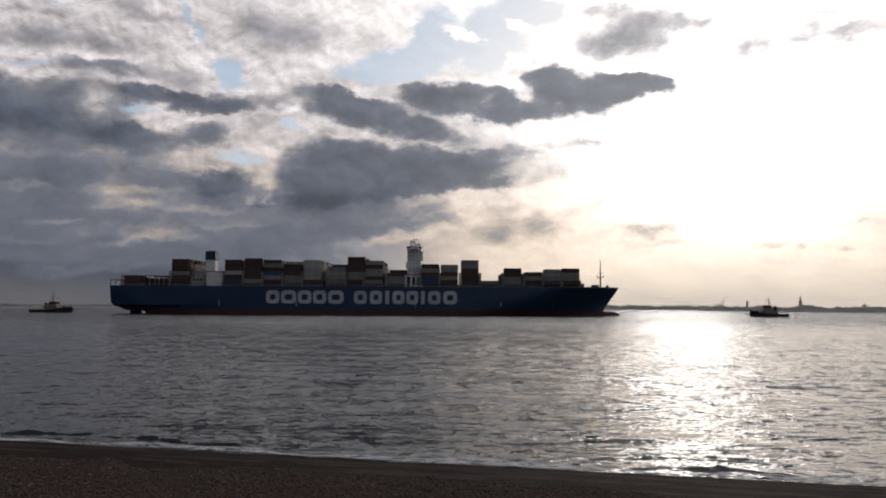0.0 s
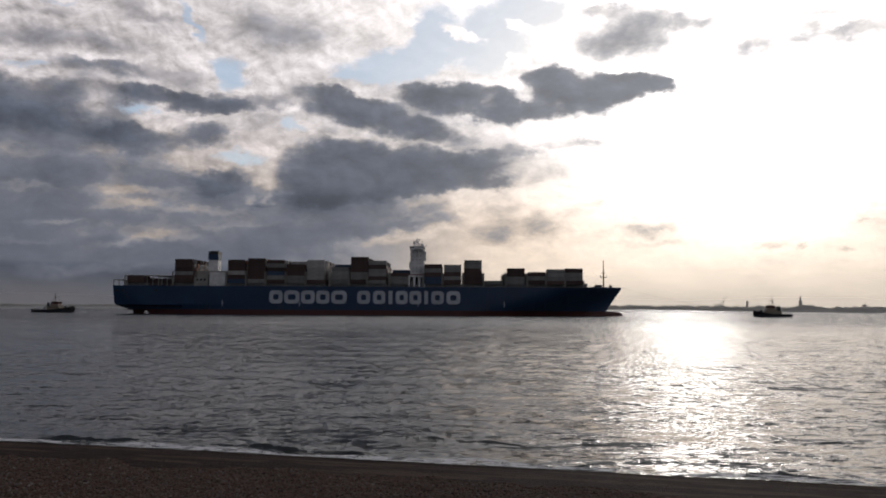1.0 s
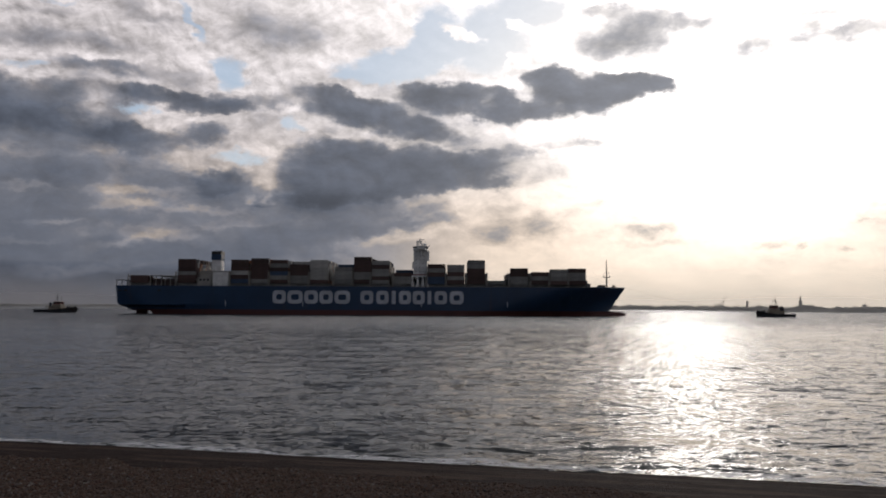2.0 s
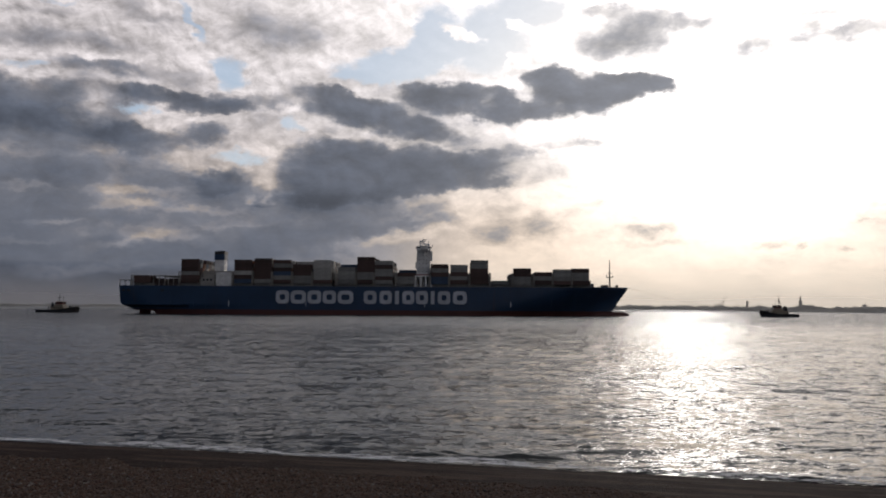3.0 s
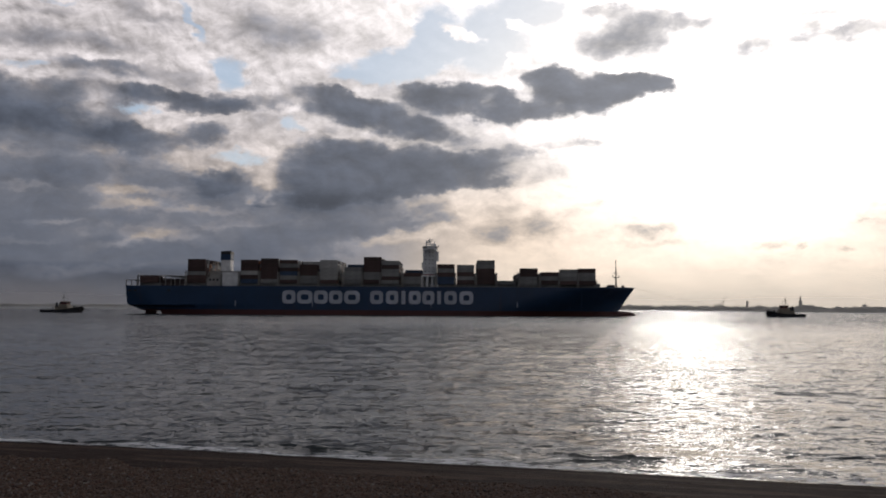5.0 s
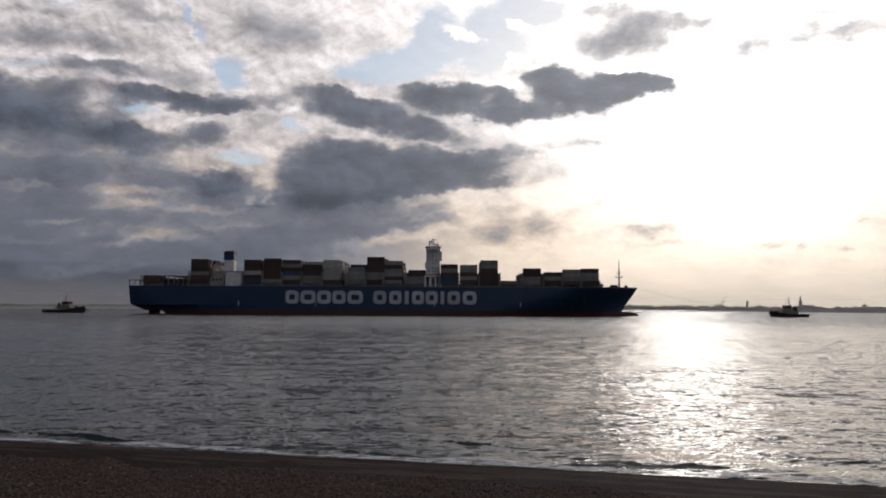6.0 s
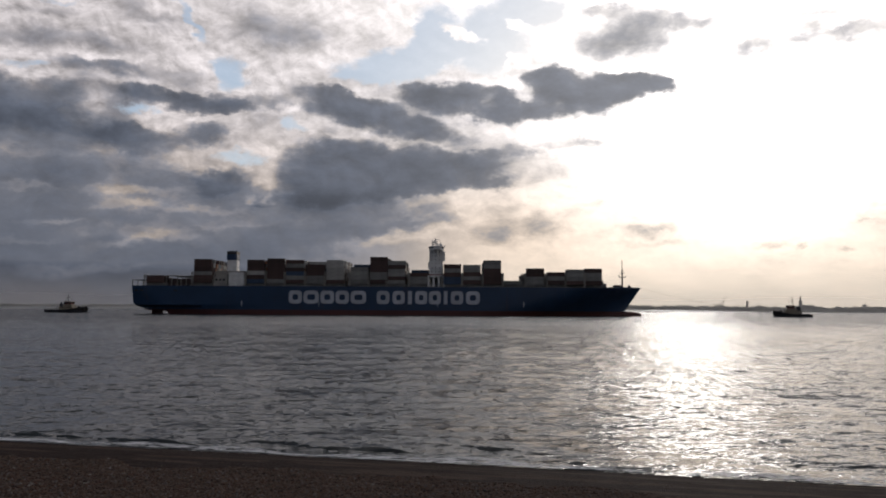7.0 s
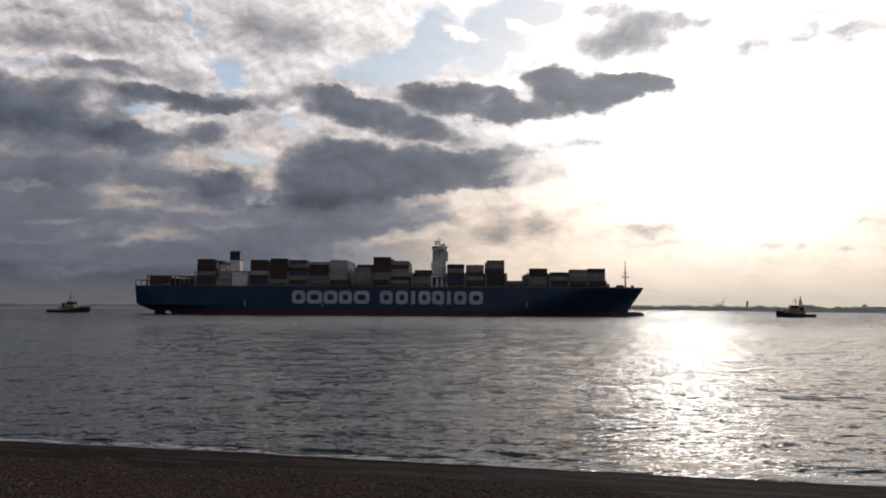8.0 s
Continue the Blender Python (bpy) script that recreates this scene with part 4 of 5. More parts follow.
def rounded_plate(bm, x0, x1, z0, z1):
    """A white block with rounded corners and a slot through it, proud of the side plating."""
    y0, y1 = -HALF_BEAM - 0.06, -HALF_BEAM + 0.05

    def ring(a, b, c, d, r):
        pts = []
        for cx, cz, start in ((b - r, d - r, 0), (a + r, d - r, 90), (a + r, c + r, 180), (b - r, c + r, 270)):
            for k in range(5):
                t = radians(start + 22.5 * k)
                pts.append((cx + r * math.cos(t), cz + r * math.sin(t)))
        return pts

    w = x1 - x0
    if w < 4:
        box(bm, x0, x1, y0, y1, z0, z1)
        return
    out, hole = ring(x0, x1, z0, z1, w * 0.28), ring(x0 + 2.7, x1 - 2.7, z0 + 2.7, z1 - 2.7, min(w - 5.4, z1 - z0 - 5.4) * 0.3)
    lay = [[bm.verts.new((x, y, z)) for x, z in pts] for y, pts in ((y0, out), (y0, hole), (y1, out))]
    n = len(out)
    for i in range(n):
        j = (i + 1) % n
        bm.faces.new((lay[0][i], lay[0][j], lay[1][j], lay[1][i]))
        bm.faces.new((lay[2][i], lay[2][j], lay[0][j], lay[0][i]))


SHIP = build_ship()

# ---- tugs ----


def tug_hull(bm, L, B, z0, z1, sheer, flare=0.0):
    rows = []
    for i in range(21):
        u = i / 20
        b = B / 2 * (1 - max(0.0, (u - 0.62) / 0.38) ** 2.2) * (0.86 + 0.14 * min(1, u / 0.12))
        top = z1 + sheer * max(0.0, (u - 0.35) / 0.65) ** 2
        x = -L / 2 + L * u
        rows.append([bm.verts.new((x, s * max(0.05, b * k), z)) for s, k, z in ((-1, 0.86, z0), (-1, 1.0, z0 + 0.6 * (top - z0)), (-1, 1.0 + flare, top), (1, 1.0 + flare, top), (1, 1.0, z0 + 0.6 * (top - z0)), (1, 0.86, z0))])
    for a, b in zip(rows, rows[1:]):
        for k in range(6):
            bm.faces.new((a[k], b[k], b[(k + 1) % 6], a[(k + 1) % 6]))
    bm.faces.new(rows[0])
    bm.faces.new(rows[-1][::-1])
    return bm


def squash(bm):
    for v in bm.verts:
        v.co.z = 2.0 + (v.co.z - 2.0) * 0.8
    return bm


def build_tug(label, L, hull_mat, house_mat, mast_top, house_x):
    tug = tagged(new("tugboat"), label, "tugboat", group="harbour tugs")
    B = L * 0.36
    part("hull", tug_hull(bmesh.new(), L, B, -1.5, 2.2, 2.9, 0.04), hull_mat, tug)
    bm = tug_hull(bmesh.new(), L * 1.012, B * 1.05, 1.35, 1.95, 2.7)
    part("rubber_fender", bm, RUBBER, tug, "black rubber fender round the hull")
    bm = bmesh.new()
    for k in range(5):
        a = radians(-50 + 25 * k)
        tube(bm, (L * 0.44 + 0.9 * math.cos(a) * 1.4, B * 0.26 * math.sin(a) / 0.76, 1.0), (L * 0.44 + 0.9 * math.cos(a) * 1.4, B * 0.26 * math.sin(a) / 0.76, 4.0), 0.45)
    part("bow_fender", bm, RUBBER, tug)
    bm = bmesh.new()
    x = house_x
    box(bm, x - 6.0, x + 5.0, -B * 0.30, B * 0.30, 2.0, 5.2)
    box(bm, x - 3.2, x + 4.0, -B * 0.26, B * 0.26, 5.2, 7.4, 0.95)
    bmesh.ops.bevel(bm, geom=list(bm.edges), offset=0.18, segments=1, affect="EDGES")
    house = part("deckhouse", squash(bm), house_mat, tug)
    for i in range(5):
        bm = bmesh.new()
        tube(bm, (x - 4.6 + i * 1.9, -B * 0.30 - 0.04, 3.8), (x - 4.6 + i * 1.9, -B * 0.30 + 0.1, 3.8), 0.32, n=12)
        part("porthole", bm, GLASS, house)
    bm = bmesh.new()
    box(bm, x - 1.8, x + 3.0, -B * 0.22, B * 0.22, 7.3, 10.0, 1.08)
    bmesh.ops.bevel(bm, geom=list(bm.edges), offset=0.15, segments=1, affect="EDGES")
    wheel = part("wheelhouse", squash(bm), TUG_RED, tug, "dark red wheelhouse")
    bm = bmesh.new()
    box(bm, x - 1.95, x + 3.15, -B * 0.232, B * 0.232, 8.2, 9.4, 1.04)
    part("wheelhouse_window", squash(bm), GLASS, wheel, "dark wheelhouse windows all round")
    bm = bmesh.new()
    box(bm, x - 2.2, x + 3.5, -B * 0.26, B * 0.26, 9.95, 10.2)
    part("wheelhouse_roof", squash(bm), house_mat, wheel)
    for side in (-1, 1):
        bm = bmesh.new()
        box(bm, x - 5.6, x - 3.9, side * B * 0.2 - 0.7, side * B * 0.2 + 0.7, 5.1, 8.8, 0.85)
        tube(bm, (x - 4.7, side * B * 0.2, 8.7), (x - 5.0, side * B * 0.2, 9.6), 0.35)
        part("funnel", squash(bm), hull_mat, tug, "short dark exhaust funnel")
    bm = bmesh.new()
    tube(bm, (x - 0.6, 0, 8.4), (x - 0.6, 0, mast_top), 0.26, 0.12)
    box(bm, x - 1.9, x + 0.7, -0.15, 0.15, 11.6, 11.9)
    box(bm, x - 0.85, x - 0.35, -1.6, 1.6, 12.8, 13.0)
    tube(bm, (x - 2.4, -1, 8.3), (x - 0.6, 0, 12.4), 0.12)
    tube(bm, (x + 1.8, 1.2, 8.3), (x + 1.8, 1.2, 12.6), 0.1)
    part("mast", bm, BLACK_STEEL, tug, "thin dark mast")
    bm = bmesh.new()
    box(bm, L * 0.26, L * 0.36, -1.8, 1.8, 3.0, 3.7)
    tube(bm, (L * 0.31, -1.6, 4.2), (L * 0.31, 1.6, 4.2), 0.9, n=12)
    part("towing_winch", bm, BLACK_STEEL, tug)
    bm = bmesh.new()
    tube(bm, (-L * 0.24, -1.4, 2.0), (-L * 0.24, -1.4, 4.4), 0.25)
    tube(bm, (-L * 0.24, 1.4, 2.0), (-L * 0.24, 1.4, 4.4), 0.25)
    tube(bm, (-L * 0.24, -1.4, 4.3), (-L * 0.24, 1.4, 4.3), 0.25)
    part("tow_bitts", bm, BLACK_STEEL, tug)
    for side in (-1, 1):
        bm = bmesh.new()
        for i in range(9):
            xx = -L * 0.46 + i * L * 0.06
            tube(bm, (xx, side * B * 0.43, 2.1), (xx, side * B * 0.43, 3.2), 0.06, n=5)
        tube(bm, (-L * 0.46, side * B * 0.43, 3.2), (L * 0.02, side * B * 0.43, 3.2), 0.06, n=5)
        part("railing", bm, LASHING_GREY, tug)
    return tug


TUG_AFT = build_tug("dark harbour tug with a buff deckhouse following the ship", 32.0, TUG_BLUE, TUG_BUFF, 16.6, 1.0)
TUG_BOW = build_tug("dark harbour tug holding the bow line", 25.8, TUG_BLUE, TUG_BUFF, 16.0, 0.4)


def build_towline():
    a, b = Vector((0, 0, 0)), Vector((98.0, -26.0, -17.0))
    bm = bmesh.new()
    prev = a
    for i in range(1, 25):
        k = i / 24
        cur = a.lerp(b, k) + Vector((0, 0, -3.4 * math.sin(math.pi * k)))
        tube(bm, prev, cur, 0.065, n=6)
        prev = cur
    ob = new("towline", finish(bm, "towline", ROPE))
    return tagged(ob, "long thin tow rope from the ship's bow to the tug", "rope")


TOWLINE = build_towline()

# ---- the far shore ----
SHORE_D = 2470.0


def build_far_land():
    """Low land round the harbour, from one side of the view to the other."""
    az = np.radians(np.linspace(-62, 62, 500))
    deg = np.degrees(az)
    near = np.interp(deg, [-62, -20, -10, 14, 17, 20, 23, 30, 62], [2600, 3000, 3300, 3000, 2600, 2100, 1750, 1560, 1500])
    rise = 3.0 + 1.2 * np.sin(deg * 1.3) + 0.8 * np.sin(deg * 3.1 + 1)
    rows = []
    for off, h in ((-6, -0.6), (0, 0.4), (12, 1.6), (60, 1.0), (220, 1.3), (900, 2.4)):
        d = near + off
        z = np.where(h > 0.5, rise * h * 0.7, h)
        rows.append(np.stack((d * np.sin(az), d * np.cos(az), z), -1))
    ob = sheet("far_shore", np.concatenate(rows).tolist(), grid_faces(6, 500), BANK)
    tagged(ob, "low hazy land across the harbour", "shore", kind="structure")
    return near, deg


NEAR, NEAR_DEG = build_far_land()


def shore_spot(px_deg, back=25.0):
    d = float(np.interp(px_deg, NEAR_DEG, NEAR)) + back
    a = radians(px_deg)
    return Vector((d * math.sin(a), d * math.cos(a), 2.0 * d / SHORE_D))


def town_pose(at, turn):
    """Stands a thing of the far town on the shore, sized by how far off that stretch lies."""
    return pose(at.x, at.y, at.z, 0, 0, turn) @ Matrix.Scale(math.hypot(at.x, at.y) / SHORE_D, 4)


def build_far_trees():
    """Tree belts on the far shore as many small leaf clumps."""
    rng = np.random.RandomState(31)
    bm = bmesh.new()
    bmesh.ops.create_icosphere(bm, subdivisions=1, radius=1.0)
    base = np.array([v.co for v in bm.verts])
    tris = np.array([[v.index for v in f.verts] for f in bm.faces])
    bm.free()
    verts, faces = [], []
    spans = ((-34.0, -20.0, 1200, 5.5, 40), (-20, 13, 240, 4.5, 40), (11.0, 20.0, 1300, 12.0, 60), (19.5, 33.0, 3000, 13.0, 70))
    for a0, a1, count, tall, depth in spans:
        for i in range(count):
            a = a0 + (a1 - a0) * rng.rand()
            s = shore_spot(a, 15 + depth * rng.rand())
            belt = 0.85 + 0.12 * math.sin(a * 2.3) + 0.16 * math.sin(a * 5.1 + 1) + 0.15 * math.sin(a * 13)
            h = tall * max(0.25, belt) * (0.55 + 0.5 * rng.rand()) * math.hypot(s.x, s.y) / SHORE_D
            r = h * (0.35 + 0.3 * rng.rand()) + 1.2
            v = base * (1 + 0.5 * (rng.rand(len(base), 1) - 0.5)) * np.array((r * 1.25, r, h * 0.5)) + np.array((s.x, s.y, s.z + h * 0.5))
            faces.append(tris + len(verts) * len(base))
            verts.append(v)
    ob = sheet("far_trees", np.concatenate(verts).tolist(), np.concatenate(faces).tolist(), TREES, smooth=False)
    tagged(ob, "dark tree belts on the far shore", "trees", kind="stuff")


build_far_trees()


def build_house(a, back, w, d, h, roof, wall_mat, chimney=True):
    at = shore_spot(a, back)
    house = tagged(new("house"), "small pitched-roof house on the far shore", "house", group="houses of the far town")
    bm = bmesh.new()
    box(bm, -w / 2, w / 2, -d / 2, d / 2, -2, h)
    part("wall", bm, wall_mat, house)
    bm = bmesh.new()
    e = 0.5
    v = [bm.verts.new(p) for p in ((-w / 2 - e, -d / 2 - e, h), (w / 2 + e, -d / 2 - e, h), (w / 2 + e, d / 2 + e, h), (-w / 2 - e, d / 2 + e, h), (-w / 2 - e, 0, h + roof), (w / 2 + e, 0, h + roof))]
    for f in ((0, 1, 5, 4), (2, 3, 4, 5), (1, 2, 5), (3, 0, 4), (3, 2, 1, 0)):
        bm.faces.new([v[i] for i in f])
    top = part("roof", bm, SLATE, house)
    if chimney:
        bm = bmesh.new()
        box(bm, w * 0.28, w * 0.28 + 1.2, -0.6, 0.6, h + roof * 0.5, h + roof + 1.5)
        part("chimney", bm, BRICK_WALL, top)
    for i in range(max(2, int(w / 4))):
        for z in (1.2, 4.0):
            if z + 1.4 < h:
                bm = bmesh.new()
                x = -w / 2 + (i + 0.5) * w / max(2, int(w / 4))
                box(bm, x - 0.6, x + 0.6, -d / 2 - 0.06, -d / 2 + 0.1, z, z + 1.4)
                part("window", bm, GLASS, house)
    house.matrix_basis = town_pose(at, -a * 0.9)
    return house


_r = random.Random(77)
for _i in range(34):
    _a = 15.5 + 16.0 * (_i + _r.random() * 0.8) / 34
    build_house(_a, 6 + 40 * _r.random(), _r.uniform(9, 26), _r.uniform(8, 11), _r.uniform(5.0, 9.0), _r.uniform(2.5, 4.5), _r.choice((BRICK_WALL, BRICK_WALL, RENDER_WALL)))


def build_church():
    a = 24.95
    at = shore_spot(a, 60)
    church = tagged(new("church"), "old stone church with a tall pointed spire", "church")
    bm = bmesh.new()
    box(bm, -4.5, 4.5, -4.5, 4.5, -2, 26)
    for x in (-4.0, 4.0):
        for y in (-4.0, 4.0):
            box(bm, x - 0.9, x + 0.9, y - 0.9, y + 0.9, -2, 29.5, 0.6)
    part("tower", bm, STONE, church)
    bm = bmesh.new()
    bmesh.ops.create_cone(bm, cap_ends=True, segments=8, radius1=4.0, radius2=0.25, depth=21.0, matrix=pose(0, 0, 36.5))
    part("spire", bm, SLATE, church, "slender dark spire")
    bm = bmesh.new()
    box(bm, 4.4, 36, -8, 8, -2, 12)
    nave = part("nave", bm, STONE, church)
    bm = bmesh.new()
    v = [bm.verts.new(p) for p in ((4.4, -8.6, 12), (36.6, -8.6, 12), (36.6, 8.6, 12), (4.4, 8.6, 12), (4.4, 0, 18), (36.6, 0, 18))]
    for f in ((0, 1, 5, 4), (2, 3, 4, 5), (1, 2, 5), (3, 0, 4), (3, 2, 1, 0)):
        bm.faces.new([v[i] for i in f])
    part("roof", bm, SLATE, nave)
    for i in range(5):
        bm = bmesh.new()
        box(bm, 8 + i * 5.5, 10 + i * 5.5, -8.08, -7.9, 4, 9)
        part("window", bm, GLASS, nave)
    church.matrix_basis = town_pose(at, -22)


build_church()


def build_lighthouse():
    at = shore_spot(21.6, 30)
    tower = tagged(new("lighthouse"), "tall brick lighthouse tower on the far shore", "lighthouse")
    bm = bmesh.new()
    tube(bm, (0, 0, -2), (0, 0, 24), 4.2, 3.4, n=9)
    part("shaft", bm, BRICK_WALL, tower)
    bm = bmesh.new()
    tube(bm, (0, 0, 24), (0, 0, 24.8), 4.3, 4.3, n=9)
    part("gallery", bm, STONE, tower)
    bm = bmesh.new()
    tube(bm, (0, 0, 24.8), (0, 0, 27.5), 2.6, 2.6, n=9)
    tube(bm, (0, 0, 27.5), (0, 0, 30.0), 2.9, 0.3, n=9)
    part("lantern", bm, SLATE, tower)
    tower.matrix_basis = town_pose(at, 0)


build_lighthouse()


def build_crane():
    at = shore_spot(19.9, 60)
    crane = tagged(new("harbour_crane"), "slender dark jib crane on the far quay", "crane")
    bm = bmesh.new()
    for x in (-3, 3):
        tube(bm, (x, 0, -2), (x * 0.4, 0, 14), 0.8)
    box(bm, -5, 5, -2.5, 2.5, 14, 18)
    part("portal", bm, BLACK_STEEL, crane)
    bm = bmesh.new()
    tube(bm, (2, 0, 17), (15, 0, 43), 0.7, 0.4)
    tube(bm, (-2, 0, 18), (2, 0, 28), 0.5)
    tube(bm, (2, 0, 28), (15, 0, 43), 0.25)
    tube(bm, (-20, 0, 17), (-2, 0, 18), 0.6)
    part("jib", bm, BLACK_STEEL, crane)
    crane.matrix_basis = town_pose(at, -20)


build_crane()


def build_hall(a, w, h, label):
    at = shore_spot(a, 30)
    hall = tagged(new("harbour_building"), label, "building")
    bm = bmesh.new()
    box(bm, -w / 2, w / 2, -9, 9, -2, h)
    part("wall", bm, RENDER_WALL, hall)
    bm = bmesh.new()
    box(bm, -w / 2 - 0.5, w / 2 + 0.5, -9.5, 9.5, h, h + 0.9)
    part("roof", bm, SLATE, hall)
    for i in range(int(w / 6)):
        for k in range(int(h / 4)):
            bm = bmesh.new()
            x = -w / 2 + 3 + i * 6
            box(bm, x - 1.2, x + 1.2, -9.08, -8.9, 1.2 + k * 4, 3.2 + k * 4)
            part("window", bm, GLASS, hall)
    hall.matrix_basis = town_pose(at, -a)


build_hall(29.45, 62, 14, "flat-roofed pale building on the far quay")
build_hall(28.75, 10, 20, "narrow tall block on the far quay")
build_hall(25.75, 40, 13, "flat-roofed town building beside the church")
build_hall(16.6, 30, 9, "low pale quay building across the water")



def build_haze():
    """Curved sheet added to imitate haze and glare before the far shore."""
    az = np.radians(np.linspace(-70, 70, 141))
    rows = [np.stack((1440 * np.sin(az), 1440 * np.cos(az), np.full_like(az, z)), -1) for z in (-1.0, 10.0, 25.0, 45.0, 76.0)]
    ob = sheet("haze_sheet", np.concatenate(rows).tolist(), grid_faces(5, 141), HAZE)
    return tagged(ob, "thin translucent sheet imitating haze before the far shore", "haze", kind="stuff")


build_haze()

# ---- the bird ----


def build_bird():
    """A dark pigeon-sized bird, its nose along +x."""
    bird = tagged(new("bird"), "dark pigeon-sized bird flying low over the beach", "bird")
    bm = bmesh.new()
    bmesh.ops.create_uvsphere(bm, u_segments=14, v_segments=10, radius=1.0)
    for v in bm.verts:
        k = 1 - 0.35 * abs(v.co.x) if v.co.x > 0 else 1 - 0.25 * abs(v.co.x)
        v.co = Vector((v.co.x * 0.165, v.co.y * 0.080 * k, v.co.z * 0.082 * k))
    part("body", bm, FEATHER, bird, smooth=True)
    bm = bmesh.new()
    bmesh.ops.create_uvsphere(bm, u_segments=10, v_segments=8, radius=0.036, matrix=pose(0.165, 0, 0.035))
    part("head", bm, FEATHER, bird, smooth=True)
    bm = bmesh.new()
    bmesh.ops.create_cone(bm, cap_ends=True, segments=8, radius1=0.011, radius2=0.002, depth=0.035, matrix=pose(0.212, 0, 0.03, 0, 90))
    part("beak", bm, BLACK_STEEL, bird)
    bm = bmesh.new()
    for k in range(-2, 3):
        v = [bm.verts.new(p) for p in ((-0.10, k * 0.012, 0.0), (-0.26, k * 0.030 - 0.014, -0.006), (-0.27, k * 0.030 + 0.014, -0.006), (-0.10, k * 0.012 + 0.012, 0.008))]
        bm.faces.new(v)
    bmesh.ops.solidify(bm, geom=list(bm.faces), thickness=0.004)
    part("tail", bm, FEATHER, bird)
    wings = []
    for side in (1, -1):
        bm = bmesh.new()
        lead = [(0.085, 0.0), (0.10, 0.10), (0.075, 0.19), (0.0, 0.29), (-0.06, 0.325)]
        trail = [(-0.095, 0.0), (-0.10, 0.09), (-0.10, 0.17), (-0.095, 0.25), (-0.085, 0.31)]
        a = [bm.verts.new((x, side * y, 0.012 * math.sin(y * 9))) for x, y in lead]
        b = [bm.verts.new((x, side * y, 0.006 * math.sin(y * 9))) for x, y in trail]
        for i in range(4):
            bm.faces.new((a[i], a[i + 1], b[i + 1], b[i]))
        bmesh.ops.recalc_face_normals(bm, faces=bm.faces)
        bmesh.ops.solidify(bm, geom=list(bm.faces), thickness=0.009)
        wings.append(part("wing", bm, FEATHER, bird))
    return bird, wings


BIRD, WINGS = build_bird()

# ---- what moves ----
# crests near the shore: length, height, then seconds, place along the shore and metres landwards at start and end
WAVE_RUNS = (
    (6.0, 0.22, -0.5, -21.0, -2.4, 1.8, -15.0, -0.6), (7.5, 0.24, -0.2, -14.0, -1.9, 1.8, -2.5, -0.9), (6.0, 0.18, 0.6, -1.2, -5.6, 3.0, 0.5, -1.7),
    (8.0, 0.24, 2.6, -0.5, -1.6, 4.7, 9.5, -2.4), (5.0, 0.20, -0.2, 9.5, -1.3, 1.5, 13.0, -0.4), (3.5, 0.18, 0.2, 4.4, -1.2, 1.9, 5.0, 0.0),
    (6.0, 0.18, 2.8, 12.3, -0.6, 4.3, 13.0, 0.1), (6.0, 0.22, 3.8, -20.0, -1.5, 5.3, -15.0, -0.6), (12.0, 0.24, 5.9, -19.0, -1.8, 7.9, -11.0, -0.9),
    (9.0, 0.22, 6.7, -6.5, -2.6, 8.2, -2.2, -0.9), (5.0, 0.20, 6.0, 0.0, -4.4, 8.3, 2.5, -2.2), (6.0, 0.20, 4.4, -8.5, -2.2, 6.2, -3.0, -0.8), (5.0, 0.20, 5.0, 6.0, -3.2, 6.8, 10.0, -1.0),
)
WAVES = [build_breaker("wave", w[0] * 1.25, w[1], 0.75, k + 1) for k, w in enumerate(WAVE_RUNS)]


def wave_pose(q, p, z):
    return pose(q * _c + p * _s, SHORE_Y - p * _c + q * _s, z, 0, 0, SHORE_TURN)


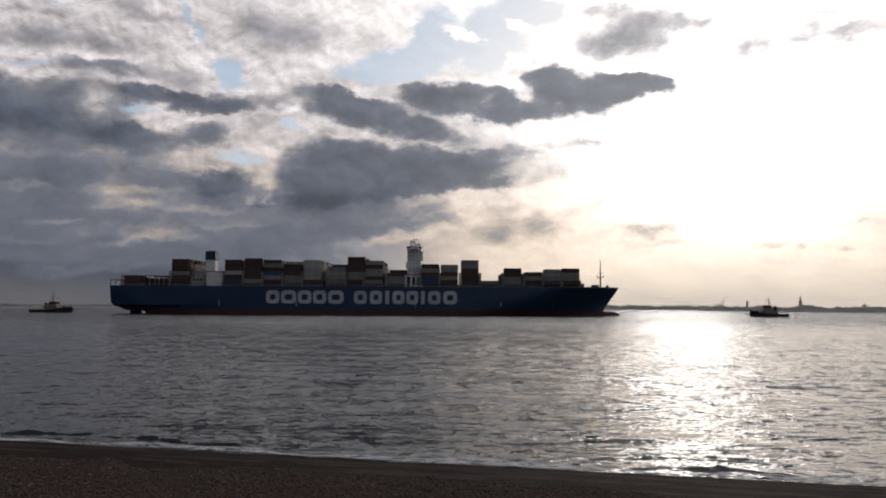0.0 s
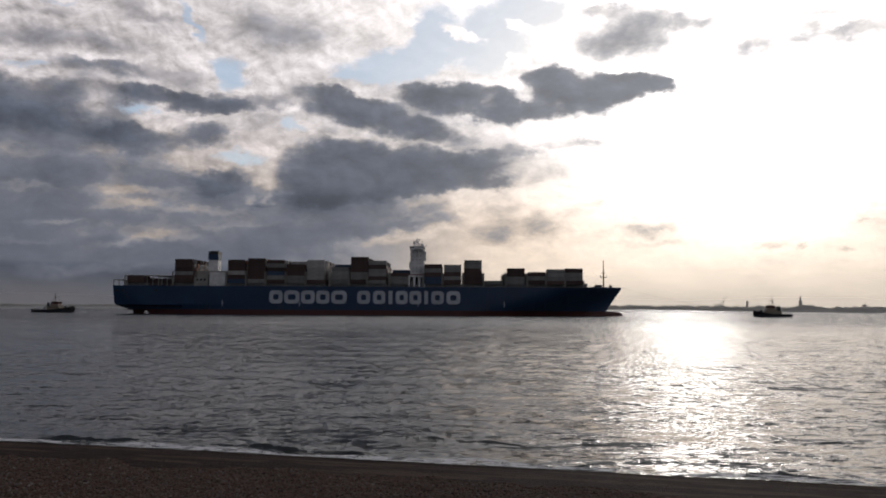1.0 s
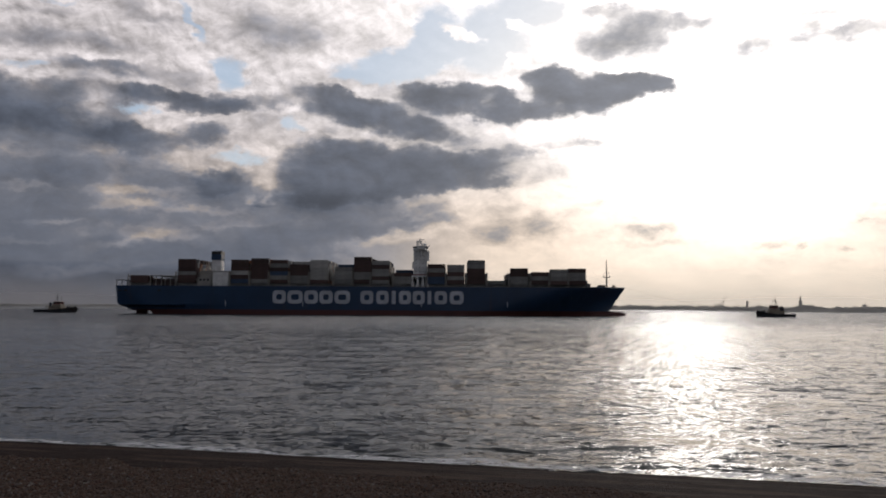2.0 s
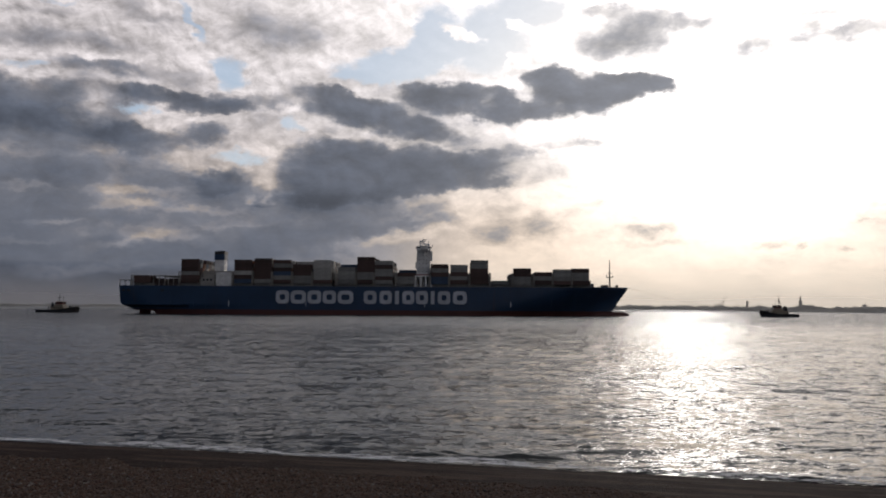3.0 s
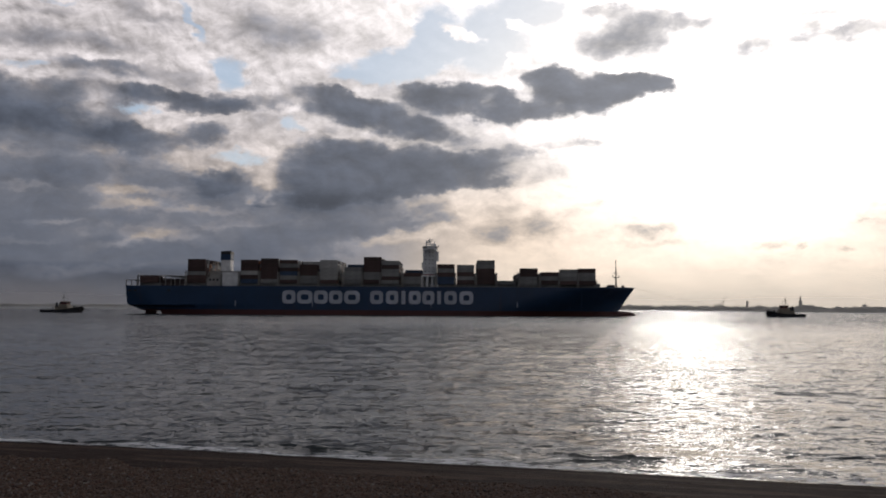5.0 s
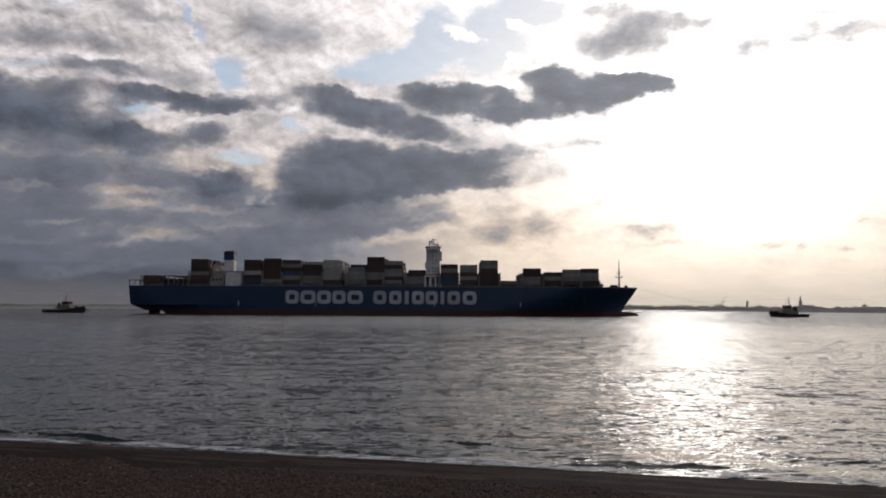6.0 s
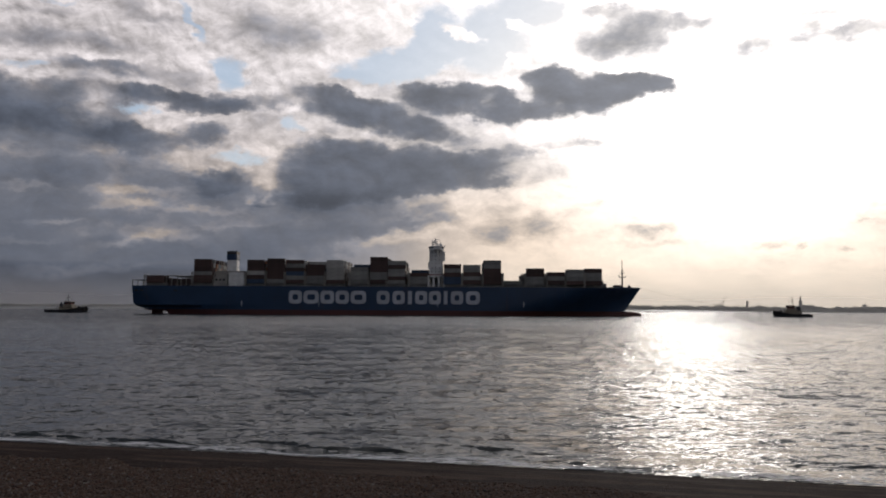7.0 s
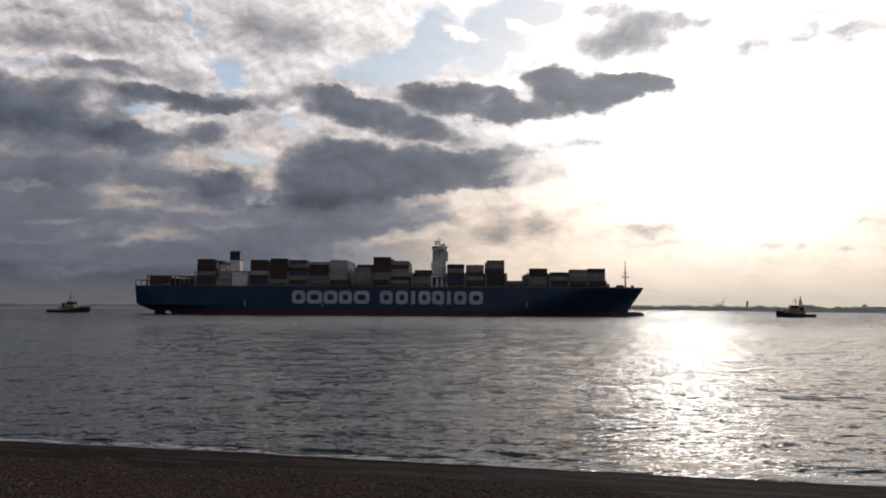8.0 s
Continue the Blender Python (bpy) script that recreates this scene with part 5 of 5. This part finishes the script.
def motions():
    def rows(points):
        return [(t, m) for t, m in points]

    walk(SEA, rows([(0.0, pose(1.0, 4.5, 0)), (8.0, pose(-1.0, -2.5, 0))]))
    # the ship makes about four knots
    walk(SHIP, rows([(t, pose(SHIP_X + 2.27 * (t - 4.0), SHIP_Y - 0.03 * (t - 4.0), 0, 0, 0, SHIP_TURN)) for t in (0.0, 4.0, 8.0)]))
    walk(TOWLINE, rows([(t, pose(BOW_X + 2.27 * (t - 4.0), BOW_Y, 20.9)) for t in (0.0, 4.0, 8.0)]))
    walk(TUG_AFT, rows([(t, pose(-297.5 + 1.68 * (t - 4.0), 600.0, 0.06 * math.sin(t * 1.3), 0, 0.4 * math.sin(t * 1.1), -6)) for t in (0.0, 2.0, 4.0, 6.0, 8.0)]))
    walk(TUG_BOW, rows([(t, pose(246.0 + 2.42 * (t - 4.0), 558.0, 0.06 * math.sin(t * 1.4 + 1), 0, 0.4 * math.sin(t * 1.2), 172)) for t in (0.0, 2.0, 4.0, 6.0, 8.0)]))
    walk(SWASH, rows([(t, wave_pose(0, p, 0.0 + p * 0.10) @ wave_pose(0, 0, 0).inverted()) for t, p in ((0.0, 0.0), (1.6, 0.35), (3.2, -0.2), (4.8, 0.3), (6.4, -0.1), (8.0, 0.25))]))
    for wave, (_l, _h, t0, q0, p0, t1, q1, p1) in zip(WAVES, WAVE_RUNS):
        wave_rows = []
        for k in range(21):
            t = k * 0.4
            f = min(1.6, max(-0.6, (t - t0) / (t1 - t0)))
            z = -0.5 * smooth(0.0, 0.7, t0 - t) - 0.5 * smooth(0.0, 0.7, t - t1)
            wave_rows.append((t, wave_pose(q0 + (q1 - q0) * f, p0 + (p1 - p0) * f, z)))
        walk(wave, wave_rows)
    # the bird crosses once, low over the water's edge
    walk(BIRD, rows([(0.0, pose(3.3, 5.0, 3.9, 0, -4, 70)), (1.0, pose(4.05, 13.0, 2.52, 5, -4, 66)), (1.2, pose(4.45, 14.5, 2.38, 25, -8, 60)),
                     (1.3, pose(4.93, 15.4, 2.49, 48, -10, 55)), (1.4, pose(5.58, 16.1, 2.75, 38, -12, 52)), (1.5, pose(6.48, 16.7, 3.0, 40, -12, 50)),
                     (1.6, pose(7.62, 17.1, 3.14, 42, -10, 48)), (1.7, pose(9.10, 17.35, 3.42, 42, -8, 42)), (1.9, pose(12.3, 17.7, 3.9, 20, -8, 25)),
                     (3.0, pose(28.0, 20.0, 6.0, 0, -6, 8)), (8.0, pose(98.0, 30.0, 14.0, 0, -6, 8))]))
    flaps = ((0.0, 0), (0.5, 25), (1.0, -30), (1.1, 10), (1.2, 40), (1.3, 48), (1.4, -18), (1.5, -64), (1.6, 20), (1.7, -26), (1.8, -45), (1.9, 30), (2.1, -30), (2.4, 30), (2.8, -20), (3.2, 25), (8.0, 5))
    for wing, side in zip(WINGS, (1, -1)):
        walk(wing, rows([(t, pose(0, side * 0.045, 0.02, side * a, 0, 0)) for t, a in flaps]))


SHIP_X, SHIP_Y, SHIP_TURN = -228.7, 567.0, -1.0
BOW_X, BOW_Y = 136.0, 560.5
motions()
